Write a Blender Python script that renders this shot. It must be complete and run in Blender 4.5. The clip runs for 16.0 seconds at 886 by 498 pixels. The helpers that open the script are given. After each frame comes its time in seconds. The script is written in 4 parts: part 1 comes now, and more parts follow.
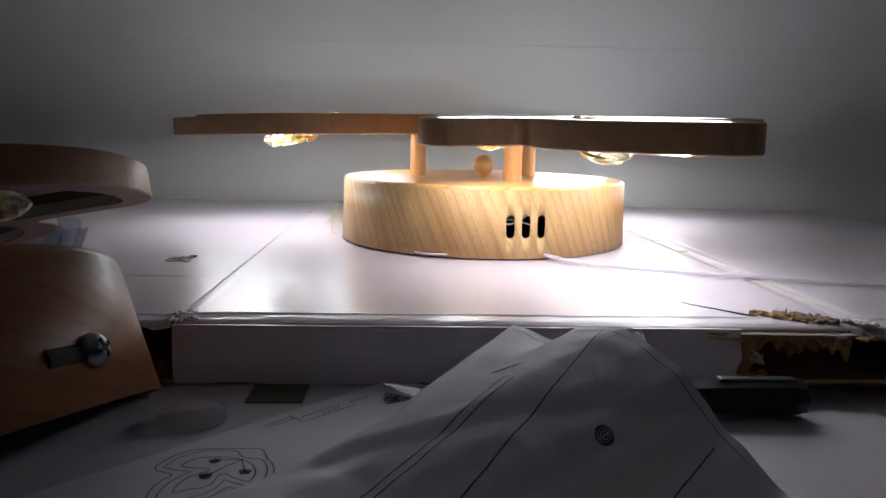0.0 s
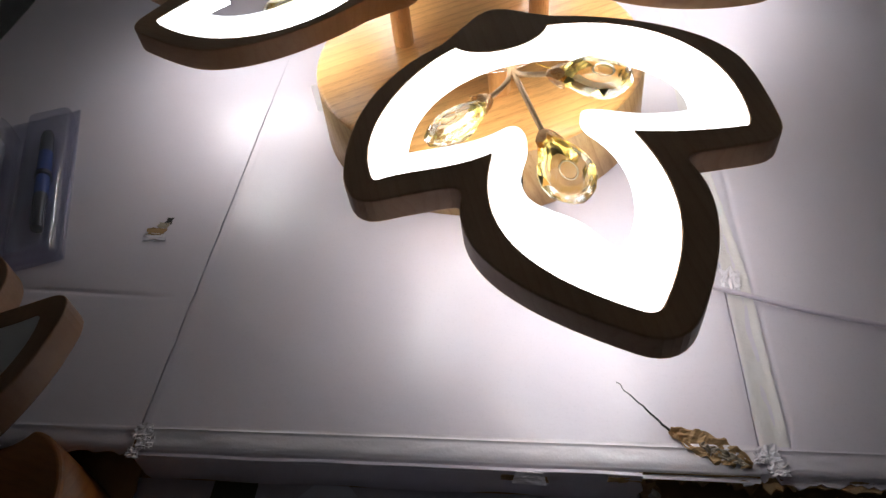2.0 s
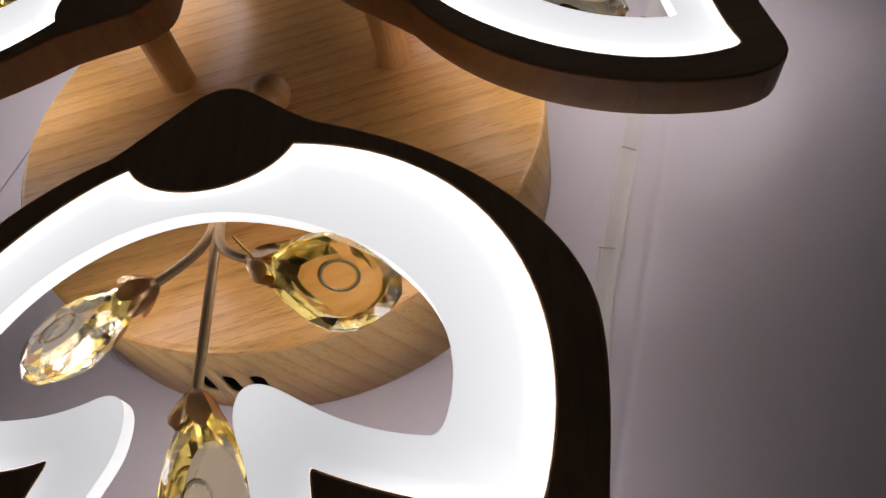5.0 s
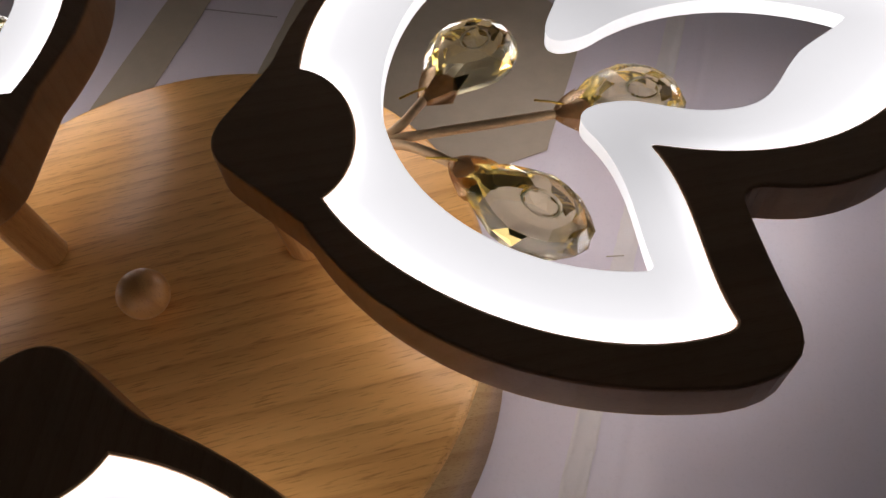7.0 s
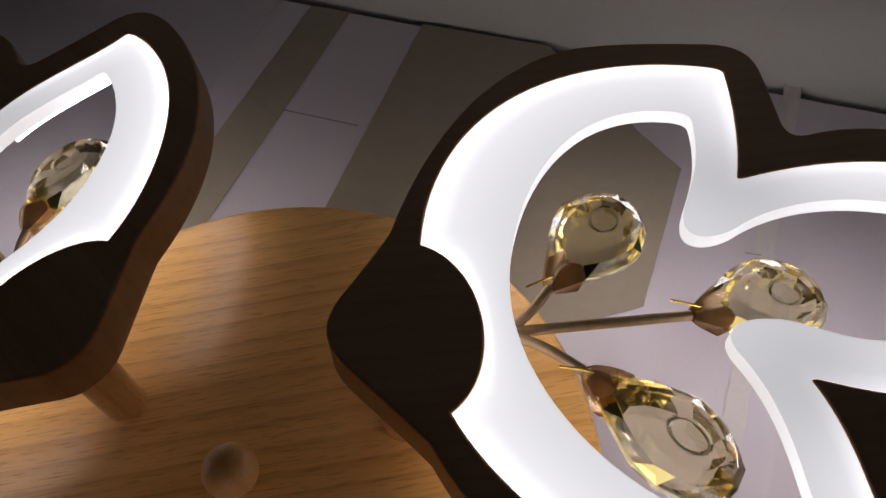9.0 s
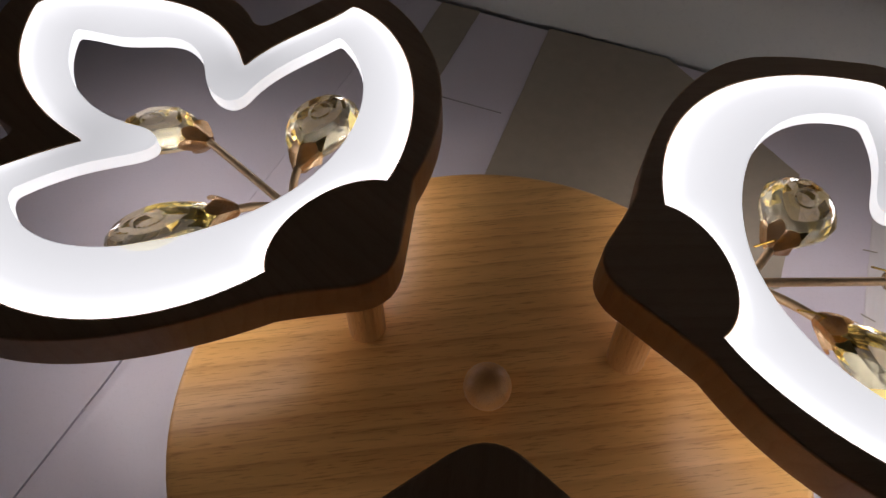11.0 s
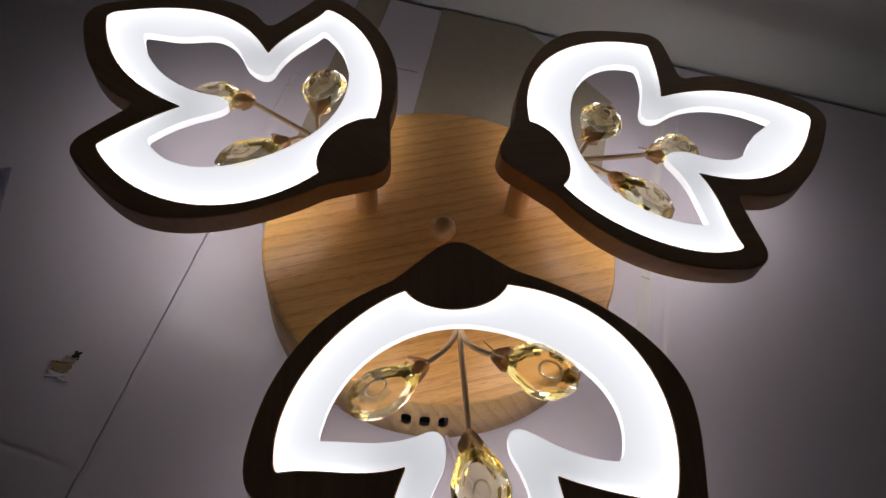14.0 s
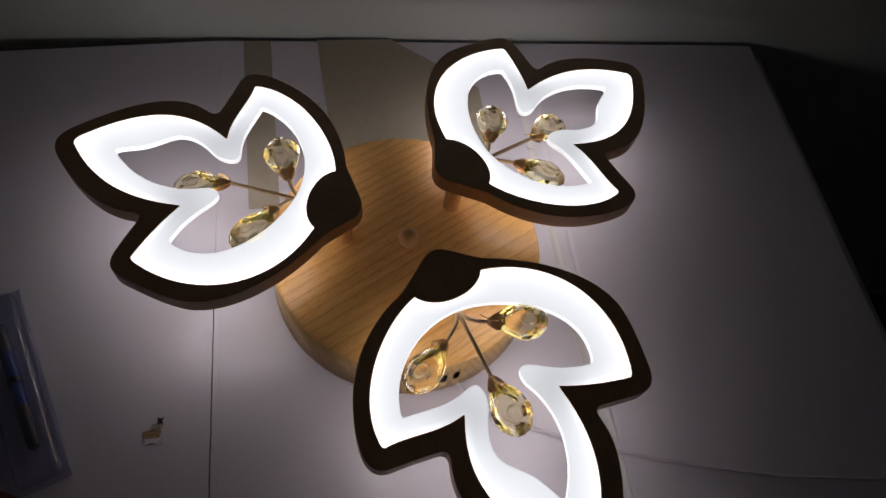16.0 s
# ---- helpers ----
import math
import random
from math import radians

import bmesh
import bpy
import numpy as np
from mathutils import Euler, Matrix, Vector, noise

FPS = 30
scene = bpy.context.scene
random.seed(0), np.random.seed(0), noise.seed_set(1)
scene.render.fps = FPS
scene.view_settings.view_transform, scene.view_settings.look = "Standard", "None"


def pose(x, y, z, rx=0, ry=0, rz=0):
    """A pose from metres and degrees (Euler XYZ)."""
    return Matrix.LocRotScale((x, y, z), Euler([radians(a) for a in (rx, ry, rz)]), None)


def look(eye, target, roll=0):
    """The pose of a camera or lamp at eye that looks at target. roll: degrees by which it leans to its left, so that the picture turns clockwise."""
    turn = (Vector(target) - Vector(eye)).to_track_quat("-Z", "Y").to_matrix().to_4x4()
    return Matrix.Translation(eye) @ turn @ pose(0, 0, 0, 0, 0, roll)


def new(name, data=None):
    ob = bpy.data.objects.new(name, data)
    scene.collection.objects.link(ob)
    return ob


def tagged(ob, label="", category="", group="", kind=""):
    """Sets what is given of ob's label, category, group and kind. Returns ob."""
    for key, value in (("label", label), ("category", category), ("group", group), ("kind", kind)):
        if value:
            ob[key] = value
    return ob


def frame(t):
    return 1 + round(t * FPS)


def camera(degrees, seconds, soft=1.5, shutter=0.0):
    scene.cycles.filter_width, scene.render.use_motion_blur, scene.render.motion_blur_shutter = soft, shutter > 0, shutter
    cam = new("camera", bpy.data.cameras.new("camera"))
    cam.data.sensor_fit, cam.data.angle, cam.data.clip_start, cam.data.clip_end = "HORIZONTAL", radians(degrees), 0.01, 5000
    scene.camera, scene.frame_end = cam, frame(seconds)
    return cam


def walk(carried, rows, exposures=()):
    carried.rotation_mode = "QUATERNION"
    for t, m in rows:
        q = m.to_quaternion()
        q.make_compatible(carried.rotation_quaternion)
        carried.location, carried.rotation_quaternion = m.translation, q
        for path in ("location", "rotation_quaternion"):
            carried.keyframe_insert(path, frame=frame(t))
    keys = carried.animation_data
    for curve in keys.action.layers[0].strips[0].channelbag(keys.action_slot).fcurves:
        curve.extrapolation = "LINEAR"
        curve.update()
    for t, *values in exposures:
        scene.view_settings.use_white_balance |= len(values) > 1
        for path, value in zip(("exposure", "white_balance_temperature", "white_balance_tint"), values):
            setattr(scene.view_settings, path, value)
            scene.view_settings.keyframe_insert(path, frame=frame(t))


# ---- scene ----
cam = camera(62.5, 16.0)
PATH = [
    (0, (-0.0807, -0.7544, 0.1046), (-0.0304, 0.2319, -0.0527), 1.25),
    (0.5, (-0.0638, -0.7330, 0.1867), (-0.0611, 0.2068, -0.1549), 0.71),
    (1, (-0.0317, -0.7123, 0.3008), (-0.0567, 0.1367, -0.2271), -0.49),
    (1.5, (0.0300, -0.6661, 0.3885), (-0.0847, 0.0943, -0.2509), -5.19),
    (2, (0.0483, -0.5563, 0.4104), (-0.0798, 0.1093, -0.3249), -7.90),
    (2.5, (0.0821, -0.4711, 0.4035), (-0.0716, 0.1294, -0.3811), -11.02),
    (3, (0.1236, -0.4159, 0.3807), (-0.0875, 0.1344, -0.4271), -14.41),
    (3.5, (0.1477, -0.3741, 0.3728), (-0.0790, 0.1581, -0.4429), -15.57),
    (4, (0.1747, -0.3317, 0.3565), (-0.0720, 0.1813, -0.4657), -17.04),
    (4.5, (0.1898, -0.2807, 0.3449), (-0.0633, 0.2177, -0.4844), -16.87),
    (4.7, (0.1915, -0.2627, 0.3381), (-0.0616, 0.2400, -0.4884), -15.30),
    (6.8, (0.1909, -0.1134, 0.3114), (-0.0741, 0.3792, -0.5176), -12.73),
    (7, (0.1916, -0.1002, 0.3133), (-0.0844, 0.3879, -0.5147), -14.07),
    (7.5, (0.1899, -0.0766, 0.3134), (-0.1003, 0.4230, -0.5028), -13.40),
    (8, (0.1843, -0.0603, 0.3152), (-0.1123, 0.4435, -0.4961), -12.84),
    (8.5, (0.1712, -0.0519, 0.3238), (-0.1297, 0.4633, -0.4787), -12.09),
    (9, (0.1328, -0.0576, 0.3348), (-0.1628, 0.4676, -0.4633), -9.60),
    (9.5, (0.0901, -0.0693, 0.3440), (-0.2004, 0.4679, -0.4478), -7.24),
    (10, (0.0548, -0.0890, 0.3540), (-0.2277, 0.4640, -0.4297), -4.52),
    (10.2, (0.0407, -0.1006, 0.3563), (-0.2340, 0.4555, -0.4281), -3.26),
    (12.3, (0.0391, -0.2311, 0.3761), (-0.1630, 0.3448, -0.4160), 3.78),
    (12.5, (0.0426, -0.2428, 0.3902), (-0.1451, 0.3367, -0.4028), 4.49),
    (13, (0.0446, -0.2731, 0.4329), (-0.1174, 0.3033, -0.3680), 4.19),
    (13.5, (0.0366, -0.3076, 0.4714), (-0.0499, 0.2719, -0.3390), 6.25),
    (14, (0.0424, -0.3457, 0.5344), (-0.0297, 0.2231, -0.2849), 7.59),
    (14.5, (0.0600, -0.3818, 0.5941), (-0.0128, 0.1772, -0.2319), 9.28),
    (15, (0.0141, -0.3920, 0.6370), (0.0170, 0.1458, -0.2061), 9.90),
    (15.5, (-0.0481, -0.3876, 0.6825), (0.0478, 0.1225, -0.1723), 11.22),
    (16, (-0.0864, -0.3902, 0.7196), (0.0694, 0.0982, -0.1391), 11.91),
]
EXPOSURES = [(0.0, 2.14, 6050, 11), (0.8, 2.1, 6100, 10), (1.5, 1.8, 6200, 9), (2.0, 1.58, 6280, 9), (2.5, 1.1, 6350, 10), (3.0, 0.72, 6400, 11), (3.5, 0.4, 6450, 13), (4.5, 0.15, 6550, 15), (7.0, 0.18, 6650, 17), (8.5, 0.03, 6600, 17), (10.0, 0.06, 6550, 17), (13.0, 0.2, 6480, 16), (16.0, 0.25, 6420, 14)]
walk(cam, [(t, look(eye, target, roll)) for t, eye, target, roll in PATH], EXPOSURES)

# ---- world: a dark room, closed off from this faint added background ----
world = bpy.data.worlds.new("room")
world.use_nodes = True
world.node_tree.nodes["Background"].inputs[0].default_value = (0.75, 0.82, 1.0, 1)
world.node_tree.nodes["Background"].inputs[1].default_value = 0.01
scene.world = world


# ---- materials ----
def material(name):
    m = bpy.data.materials.new(name)
    m.use_nodes = True
    nt = m.node_tree
    return m, nt.nodes, nt.links, nt.nodes["Principled BSDF"]


def mapped(nodes, links, scale=(1, 1, 1), rot=(0, 0, 0), coord="Object"):
    tc = nodes.new("ShaderNodeTexCoord")
    turned = nodes.new("ShaderNodeMapping")
    turned.inputs["Rotation"].default_value = [radians(a) for a in rot]
    links.new(tc.outputs[coord], turned.inputs["Vector"])
    mp = nodes.new("ShaderNodeMapping")
    mp.inputs["Scale"].default_value = scale
    links.new(turned.outputs["Vector"], mp.inputs["Vector"])
    return mp.outputs["Vector"]


def noise_tex(nodes, links, vec, scale, detail=4.0, rough=0.55, distort=0.0):
    n = nodes.new("ShaderNodeTexNoise")
    n.inputs["Scale"].default_value = scale
    n.inputs["Detail"].default_value = detail
    n.inputs["Roughness"].default_value = rough
    n.inputs["Distortion"].default_value = distort
    links.new(vec, n.inputs["Vector"])
    return n.outputs["Fac"]


def ramp(nodes, links, fac, stops):
    r = nodes.new("ShaderNodeValToRGB")
    els = r.color_ramp.elements
    while len(els) < len(stops):
        els.new(0.5)
    for e, (p, c) in zip(els, stops):
        e.position, e.color = p, (*c, 1)
    links.new(fac, r.inputs["Fac"])
    return r.outputs["Color"]


def mix(nodes, links, kind, fac, a, b):
    m = nodes.new("ShaderNodeMix")
    m.data_type, m.blend_type = "RGBA", kind
    for sock, v in ((m.inputs["Factor"], fac), (m.inputs["A"], a), (m.inputs["B"], b)):
        if isinstance(v, (int, float)):
            sock.default_value = v
        elif isinstance(v, tuple):
            sock.default_value = (*v, 1)
        else:
            links.new(v, sock)
    return m.outputs["Result"]


def bump(nodes, links, height, strength, distance, bsdf, chain=None):
    b = nodes.new("ShaderNodeBump")
    b.inputs["Strength"].default_value = strength
    b.inputs["Distance"].default_value = distance
    links.new(height, b.inputs["Height"])
    if chain:
        links.new(chain, b.inputs["Normal"])
    links.new(b.outputs["Normal"], bsdf.inputs["Normal"])
    return b.outputs["Normal"]


def wood_material(name, light, dark, turn, stretch, rough=0.32, ring=20.0, coord="Object", pores=0.6, rings=0.35, gloss=0.5, coat=0.2):
    """Printed oak film: short fine pores, soft broad bands and faint wavy rings along one direction."""
    m, n, l, p = material(name)
    vec = mapped(n, l, stretch, turn, coord)
    broad = noise_tex(n, l, vec, ring, 3, 0.5, 0.8)
    middle = noise_tex(n, l, vec, ring * 7, 3, 0.6, 0.4)
    fine = noise_tex(n, l, vec, ring * 48, 3, 0.6, 0.2)
    w = n.new("ShaderNodeTexWave")
    w.wave_type, w.bands_direction, w.wave_profile = "BANDS", "Y", "SAW"
    w.inputs["Scale"].default_value = ring * 1.1
    w.inputs["Distortion"].default_value = 15.0
    w.inputs["Detail"].default_value = 2.0
    w.inputs["Detail Scale"].default_value = 0.45
    l.new(vec, w.inputs["Vector"])
    c1 = ramp(n, l, broad, ((0.28, dark), (0.68, light)))
    c2 = ramp(n, l, middle, ((0.30, (0.90, 0.85, 0.78)), (0.62, (1, 1, 1))))
    c3 = ramp(n, l, fine, ((0.33, (0.66, 0.55, 0.43)), (0.46, (1, 1, 1))))
    c4 = ramp(n, l, w.outputs["Fac"], ((0.0, (1, 1, 1)), (0.6, (0.96, 0.93, 0.9)), (0.92, (0.70, 0.56, 0.42)), (1.0, (0.93, 0.9, 0.87))))
    c = mix(n, l, "MULTIPLY", pores, c1, c2)
    c = mix(n, l, "MULTIPLY", pores, c, c3)
    c = mix(n, l, "MULTIPLY", rings, c, c4)
    l.new(c, p.inputs["Base Color"])
    p.inputs["Roughness"].default_value = rough
    p.inputs["Specular IOR Level"].default_value = gloss
    p.inputs["Coat Weight"].default_value = coat
    p.inputs["Coat Roughness"].default_value = 0.2
    bump(n, l, fine, 0.08, 0.0004, p)
    return m


def paper_material(name, colour, rough, wrinkle=0.4, coat=0.0, scale=18.0, stain=0.06):
    m, n, l, p = material(name)
    vec = mapped(n, l)
    big = noise_tex(n, l, vec, scale * 0.35, 3, 0.5)
    mid = noise_tex(n, l, vec, scale, 4, 0.6)
    fine = noise_tex(n, l, vec, scale * 45, 2, 0.6)
    c = mix(n, l, "MIX", ramp_fac(n, l, big, 0.42, 0.7), colour, tuple(v * (1 - stain) for v in colour))
    speck = ramp(n, l, fine, ((0.25, (0.9, 0.9, 0.9)), (0.45, (1, 1, 1))))
    c = mix(n, l, "MULTIPLY", 0.5, c, speck)
    l.new(c, p.inputs["Base Color"])
    p.inputs["Roughness"].default_value = rough
    p.inputs["Coat Weight"].default_value = coat
    haze = n.new("ShaderNodeMapRange")
    haze.inputs["To Min"].default_value, haze.inputs["To Max"].default_value = 0.15, 0.32
    l.new(mid, haze.inputs["Value"])
    l.new(haze.outputs["Result"], p.inputs["Coat Roughness"])
    first = bump(n, l, mid, wrinkle, 0.004, p)
    if coat:
        # fine creases in the film that covers the board
        vein = noise_tex(n, l, vec, scale * 0.8, 5, 0.55, 1.5)
        off = n.new("ShaderNodeMath")
        off.operation = "COMPARE"
        off.inputs[1].default_value, off.inputs[2].default_value = 0.5, 0.004
        l.new(vein, off.inputs[0])
        first = bump(n, l, off.outputs[0], 0.12, 0.0008, p, first)
    bump(n, l, fine, 0.08, 0.0004, p, first)
    return m


def ramp_fac(nodes, links, fac, a, b):
    r = nodes.new("ShaderNodeMapRange")
    r.inputs["From Min"].default_value = a
    r.inputs["From Max"].default_value = b
    links.new(fac, r.inputs["Value"])
    return r.outputs["Result"]


def plain(name, colour, rough, metal=0.0, vary=0.15, scale=60.0, bumpy=0.1):
    m, n, l, p = material(name)
    f = noise_tex(n, l, mapped(n, l), scale, 4, 0.6)
    c = mix(n, l, "MIX", f, tuple(v * (1 - vary) for v in colour), tuple(min(1, v * (1 + vary)) for v in colour))
    l.new(c, p.inputs["Base Color"])
    p.inputs["Roughness"].default_value = rough
    p.inputs["Metallic"].default_value = metal
    bump(n, l, f, bumpy, 0.001, p)
    return m


def glass(name, colour, rough=0.0, ior=1.5):
    m, n, l, p = material(name)
    p.inputs["Base Color"].default_value = (*colour, 1)
    p.inputs["Transmission Weight"].default_value = 1.0
    p.inputs["Roughness"].default_value = rough
    p.inputs["IOR"].default_value = ior
    return m


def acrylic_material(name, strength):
    """Milky diffuser slab; the strip's light is put into its own emission, brightest beside the strip."""
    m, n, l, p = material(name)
    # the unlit slab gets a greyer base colour
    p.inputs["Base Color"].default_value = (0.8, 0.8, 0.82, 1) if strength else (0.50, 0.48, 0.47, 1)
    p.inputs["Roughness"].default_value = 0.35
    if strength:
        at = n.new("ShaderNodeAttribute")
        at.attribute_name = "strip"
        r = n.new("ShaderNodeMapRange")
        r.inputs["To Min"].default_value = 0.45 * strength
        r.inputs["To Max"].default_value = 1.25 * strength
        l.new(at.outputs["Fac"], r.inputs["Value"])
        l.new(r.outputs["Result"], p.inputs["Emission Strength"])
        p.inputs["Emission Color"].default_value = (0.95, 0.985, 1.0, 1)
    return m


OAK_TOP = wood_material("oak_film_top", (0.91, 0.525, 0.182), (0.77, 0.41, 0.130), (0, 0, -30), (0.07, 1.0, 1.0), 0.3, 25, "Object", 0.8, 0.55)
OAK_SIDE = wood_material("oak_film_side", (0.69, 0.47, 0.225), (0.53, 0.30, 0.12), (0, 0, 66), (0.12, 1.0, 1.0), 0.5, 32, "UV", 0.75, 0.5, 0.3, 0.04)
# spare lamp's oak: shaded copies of the film, darker and more orange
OAK_SHADED = wood_material("shaded_oak_film", (0.235, 0.088, 0.020), (0.175, 0.062, 0.013), (0, 0, 20), (0.12, 1.0, 1.0), 0.42, 32, "UV", 0.6, 0.5, 0.25, 0.03)
OAK_SHADED_TOP = wood_material("shaded_oak_film_top", (0.24, 0.09, 0.020), (0.18, 0.064, 0.014), (0, 0, 20), (0.07, 1.0, 1.0), 0.42, 20, "Object", 0.7, 0.4, 0.25, 0.03)
OAK_ROD = wood_material("oak_rod", (0.74, 0.40, 0.145), (0.60, 0.30, 0.10), (0, 90, 0), (0.10, 1.0, 1.0), 0.35, 40, "Object", 0.6, 0.3)
OAK_FRAME = wood_material("oak_frame", (0.60, 0.37, 0.20), (0.51, 0.30, 0.15), (0, 0, 0), (0.10, 1.0, 1.0), 0.45, 40, "Object", 0.3, 0.2)
# shaded copy of the petal frame's oak, for the spare petal
OAK_FRAME_SHADED = wood_material("shaded_oak_frame", (0.25, 0.12, 0.05), (0.20, 0.095, 0.038), (0, 0, 0), (0.10, 1.0, 1.0), 0.5, 40, "Object", 0.3, 0.2)
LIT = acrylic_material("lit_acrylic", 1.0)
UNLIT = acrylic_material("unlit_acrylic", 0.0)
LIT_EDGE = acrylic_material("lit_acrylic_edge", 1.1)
LED, _n, _l, _p = material("led_strip")
_p.inputs["Emission Color"].default_value = (0.95, 0.985, 1.0, 1)
_p.inputs["Emission Strength"].default_value = 6.5
BRONZE = plain("antique_bronze", (0.56, 0.37, 0.20), 0.45, 0.3, 0.3, 300, 0.1)
CUP = plain("polished_bronze", (0.80, 0.55, 0.32), 0.22, 0.75, 0.3, 250, 0.15)
GOLD = plain("gold_pin", (0.75, 0.48, 0.10), 0.25, 1.0, 0.1)
CRYSTAL = glass("champagne_crystal", (1.0, 0.90, 0.60), 0.0, 1.6)
_t = CRYSTAL.node_tree
_clear = _t.nodes.new("ShaderNodeBsdfTransparent")
_clear.inputs[0].default_value = (1.0, 0.97, 0.86, 1)
_mix = _t.nodes.new("ShaderNodeMixShader")
_mix.inputs[0].default_value = 0.2
_t.links.new(_t.nodes["Principled BSDF"].outputs[0], _mix.inputs[1])
_t.links.new(_clear.outputs[0], _mix.inputs[2])
_t.links.new(_mix.outputs[0], _t.nodes["Material Output"].inputs[0])
# gold facets: a mirror back, plus the cup's reflections put into colour
AMBER = plain("gold_back_glints", (0.95, 0.70, 0.27), 0.05, 1.0, 0.2, 200, 0.0)
FROST = plain("ground_glass", (0.90, 0.82, 0.60), 0.5)
DARK = plain("dark_inside", (0.02, 0.018, 0.016), 0.8)
CARD = paper_material("white_carton", (0.78, 0.715, 0.785), 0.40, 0.20, 0.6, 14)
TAPE = paper_material("clear_tape", (0.87, 0.81, 0.86), 0.4, 0.22, 0.6, 40)
CREAM = paper_material("cream_paper_tape", (0.80, 0.75, 0.74), 0.55, 0.35, 0.08, 60)
PRINT_GREY = plain("grey_score", (0.34, 0.30, 0.31), 0.7)
CARD_LOW = paper_material("lower_carton", (0.66, 0.63, 0.69), 0.5, 0.25, 0.0, 20)
KRAFT = paper_material("kraft_board", (0.44, 0.275, 0.13), 0.85, 0.6, 0.0, 60, 0.3)
PATCH = plain("bare_grey_board", (0.44, 0.375, 0.29), 0.6, 0, 0.12, 90, 0.1)
PAPER = paper_material("instruction_paper", (0.84, 0.83, 0.91), 0.7, 0.2, 0.0, 30)
INK = plain("black_ink", (0.03, 0.03, 0.035), 0.6)
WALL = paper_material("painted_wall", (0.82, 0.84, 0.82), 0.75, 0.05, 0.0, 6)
# for added walls out of view, dark so that they bounce little
WALL_UNSEEN_DARK = paper_material("unseen_dark_wall", (0.40, 0.40, 0.41), 0.75, 0.05, 0.0, 6)
FLOOR = plain("dark_floor", (0.05, 0.05, 0.05), 0.6)
PVC = plain("white_cable_sheath", (0.74, 0.66, 0.74), 0.4)
RUBBER = plain("black_plastic", (0.018, 0.018, 0.02), 0.3)
STEEL = plain("driver_steel", (0.25, 0.25, 0.27), 0.3, 1.0)
GREY_PLASTIC = plain("grey_plastic", (0.32, 0.31, 0.33), 0.3)
BUTTONS = plain("dark_grey_keys", (0.07, 0.07, 0.075), 0.4)
BLUE = plain("blue_barrel", (0.02, 0.06, 0.28), 0.25)
BAG, _n, _l, _p = material("milky_plastic_bag")
_p.inputs["Base Color"].default_value = (0.86, 0.86, 0.88, 1)
_p.inputs["Roughness"].default_value = 0.22
_p.inputs["Transmission Weight"].default_value = 0.85
_p.inputs["IOR"].default_value = 1.2
RED = plain("dark_red_cloth", (0.12, 0.01, 0.012), 0.8)


# ---- building helpers ----
def part(name, bm, mat, parent=None, label="", smooth=False):
    me = bpy.data.meshes.new(name)
    bm.to_mesh(me)
    bm.free()
    me.materials.append(mat)
    if smooth:
        for p in me.polygons:
            p.use_smooth = True
        me.set_sharp_from_angle(angle=radians(48))
    ob = new(name, me)
    if parent:
        ob.parent = parent
    if label:
        tagged(ob, label)
    return ob


def thing(name, m, label, category, group="", kind=""):
    ob = new(name)
    ob.empty_display_size = 0.02
    ob.matrix_world = m
    return tagged(ob, label, category, group, kind)


def box(bm, x0, y0, z0, x1, y1, z1, bev=0.0):
    vs = bmesh.ops.create_cube(bm, size=1.0, matrix=Matrix.LocRotScale(((x0 + x1) / 2, (y0 + y1) / 2, (z0 + z1) / 2), None, (x1 - x0, y1 - y0, z1 - z0)))["verts"]
    if bev:
        es = list({e for v in vs for e in v.link_edges})
        bmesh.ops.bevel(bm, geom=es, offset=bev, segments=2, affect="EDGES", profile=0.5)
    return bm


def lathe(bm, profile, n=48, m=None):
    """Turns a profile of (radius, z) round the z axis; closes the ends that reach the axis."""
    m = m or Matrix()
    rings = []
    for r, z in profile:
        if r < 1e-6:
            rings.append([bm.verts.new(m @ Vector((0, 0, z)))])
        else:
            rings.append([bm.verts.new(m @ Vector((r * math.cos(a), r * math.sin(a), z))) for a in (2 * math.pi * i / n for i in range(n))])
    for a, b in zip(rings, rings[1:]):
        for i in range(n):
            j = (i + 1) % n
            if len(a) == 1:
                bm.faces.new((a[0], b[j], b[i]))
            elif len(b) == 1:
                bm.faces.new((a[i], a[j], b[0]))
            else:
                bm.faces.new((a[i], a[j], b[j], b[i]))
    return bm


def tube(bm, pts, r, n=10, taper=None):
    """A round tube along points; taper gives the radius factor along it."""
    pts = [Vector(p) for p in pts]
    rings = []
    for i, p in enumerate(pts):
        d = (pts[min(i + 1, len(pts) - 1)] - pts[max(i - 1, 0)]).normalized()
        side = d.cross(Vector((0, 0, 1)))
        side = side.normalized() if side.length > 1e-4 else Vector((1, 0, 0))
        up = side.cross(d)
        rr = r * (taper(i / (len(pts) - 1)) if taper else 1)
        rings.append([bm.verts.new(p + rr * (side * math.cos(a) + up * math.sin(a))) for a in (2 * math.pi * k / n for k in range(n))])
    for a, b in zip(rings, rings[1:]):
        for k in range(n):
            bm.faces.new((a[k], a[(k + 1) % n], b[(k + 1) % n], b[k]))
    bm.faces.new(rings[0][::-1])
    bm.faces.new(rings[-1])
    return bm


def bezier(a, b, c, d, n):
    out = []
    for i in range(n):
        t = i / n
        out.append(tuple((1 - t) ** 3 * p + 3 * t * (1 - t) ** 2 * q + 3 * t * t * (1 - t) * r + t**3 * s for p, q, r, s in zip(a, b, c, d)))
    return out


def outline(segments, n=26):
    """A closed outline from (corner, handle, handle) triples, in millimetres."""
    pts = []
    for i, (a, h1, h2) in enumerate(segments):
        pts += bezier(a, h1, h2, segments[(i + 1) % len(segments)][0], n)
    return pts


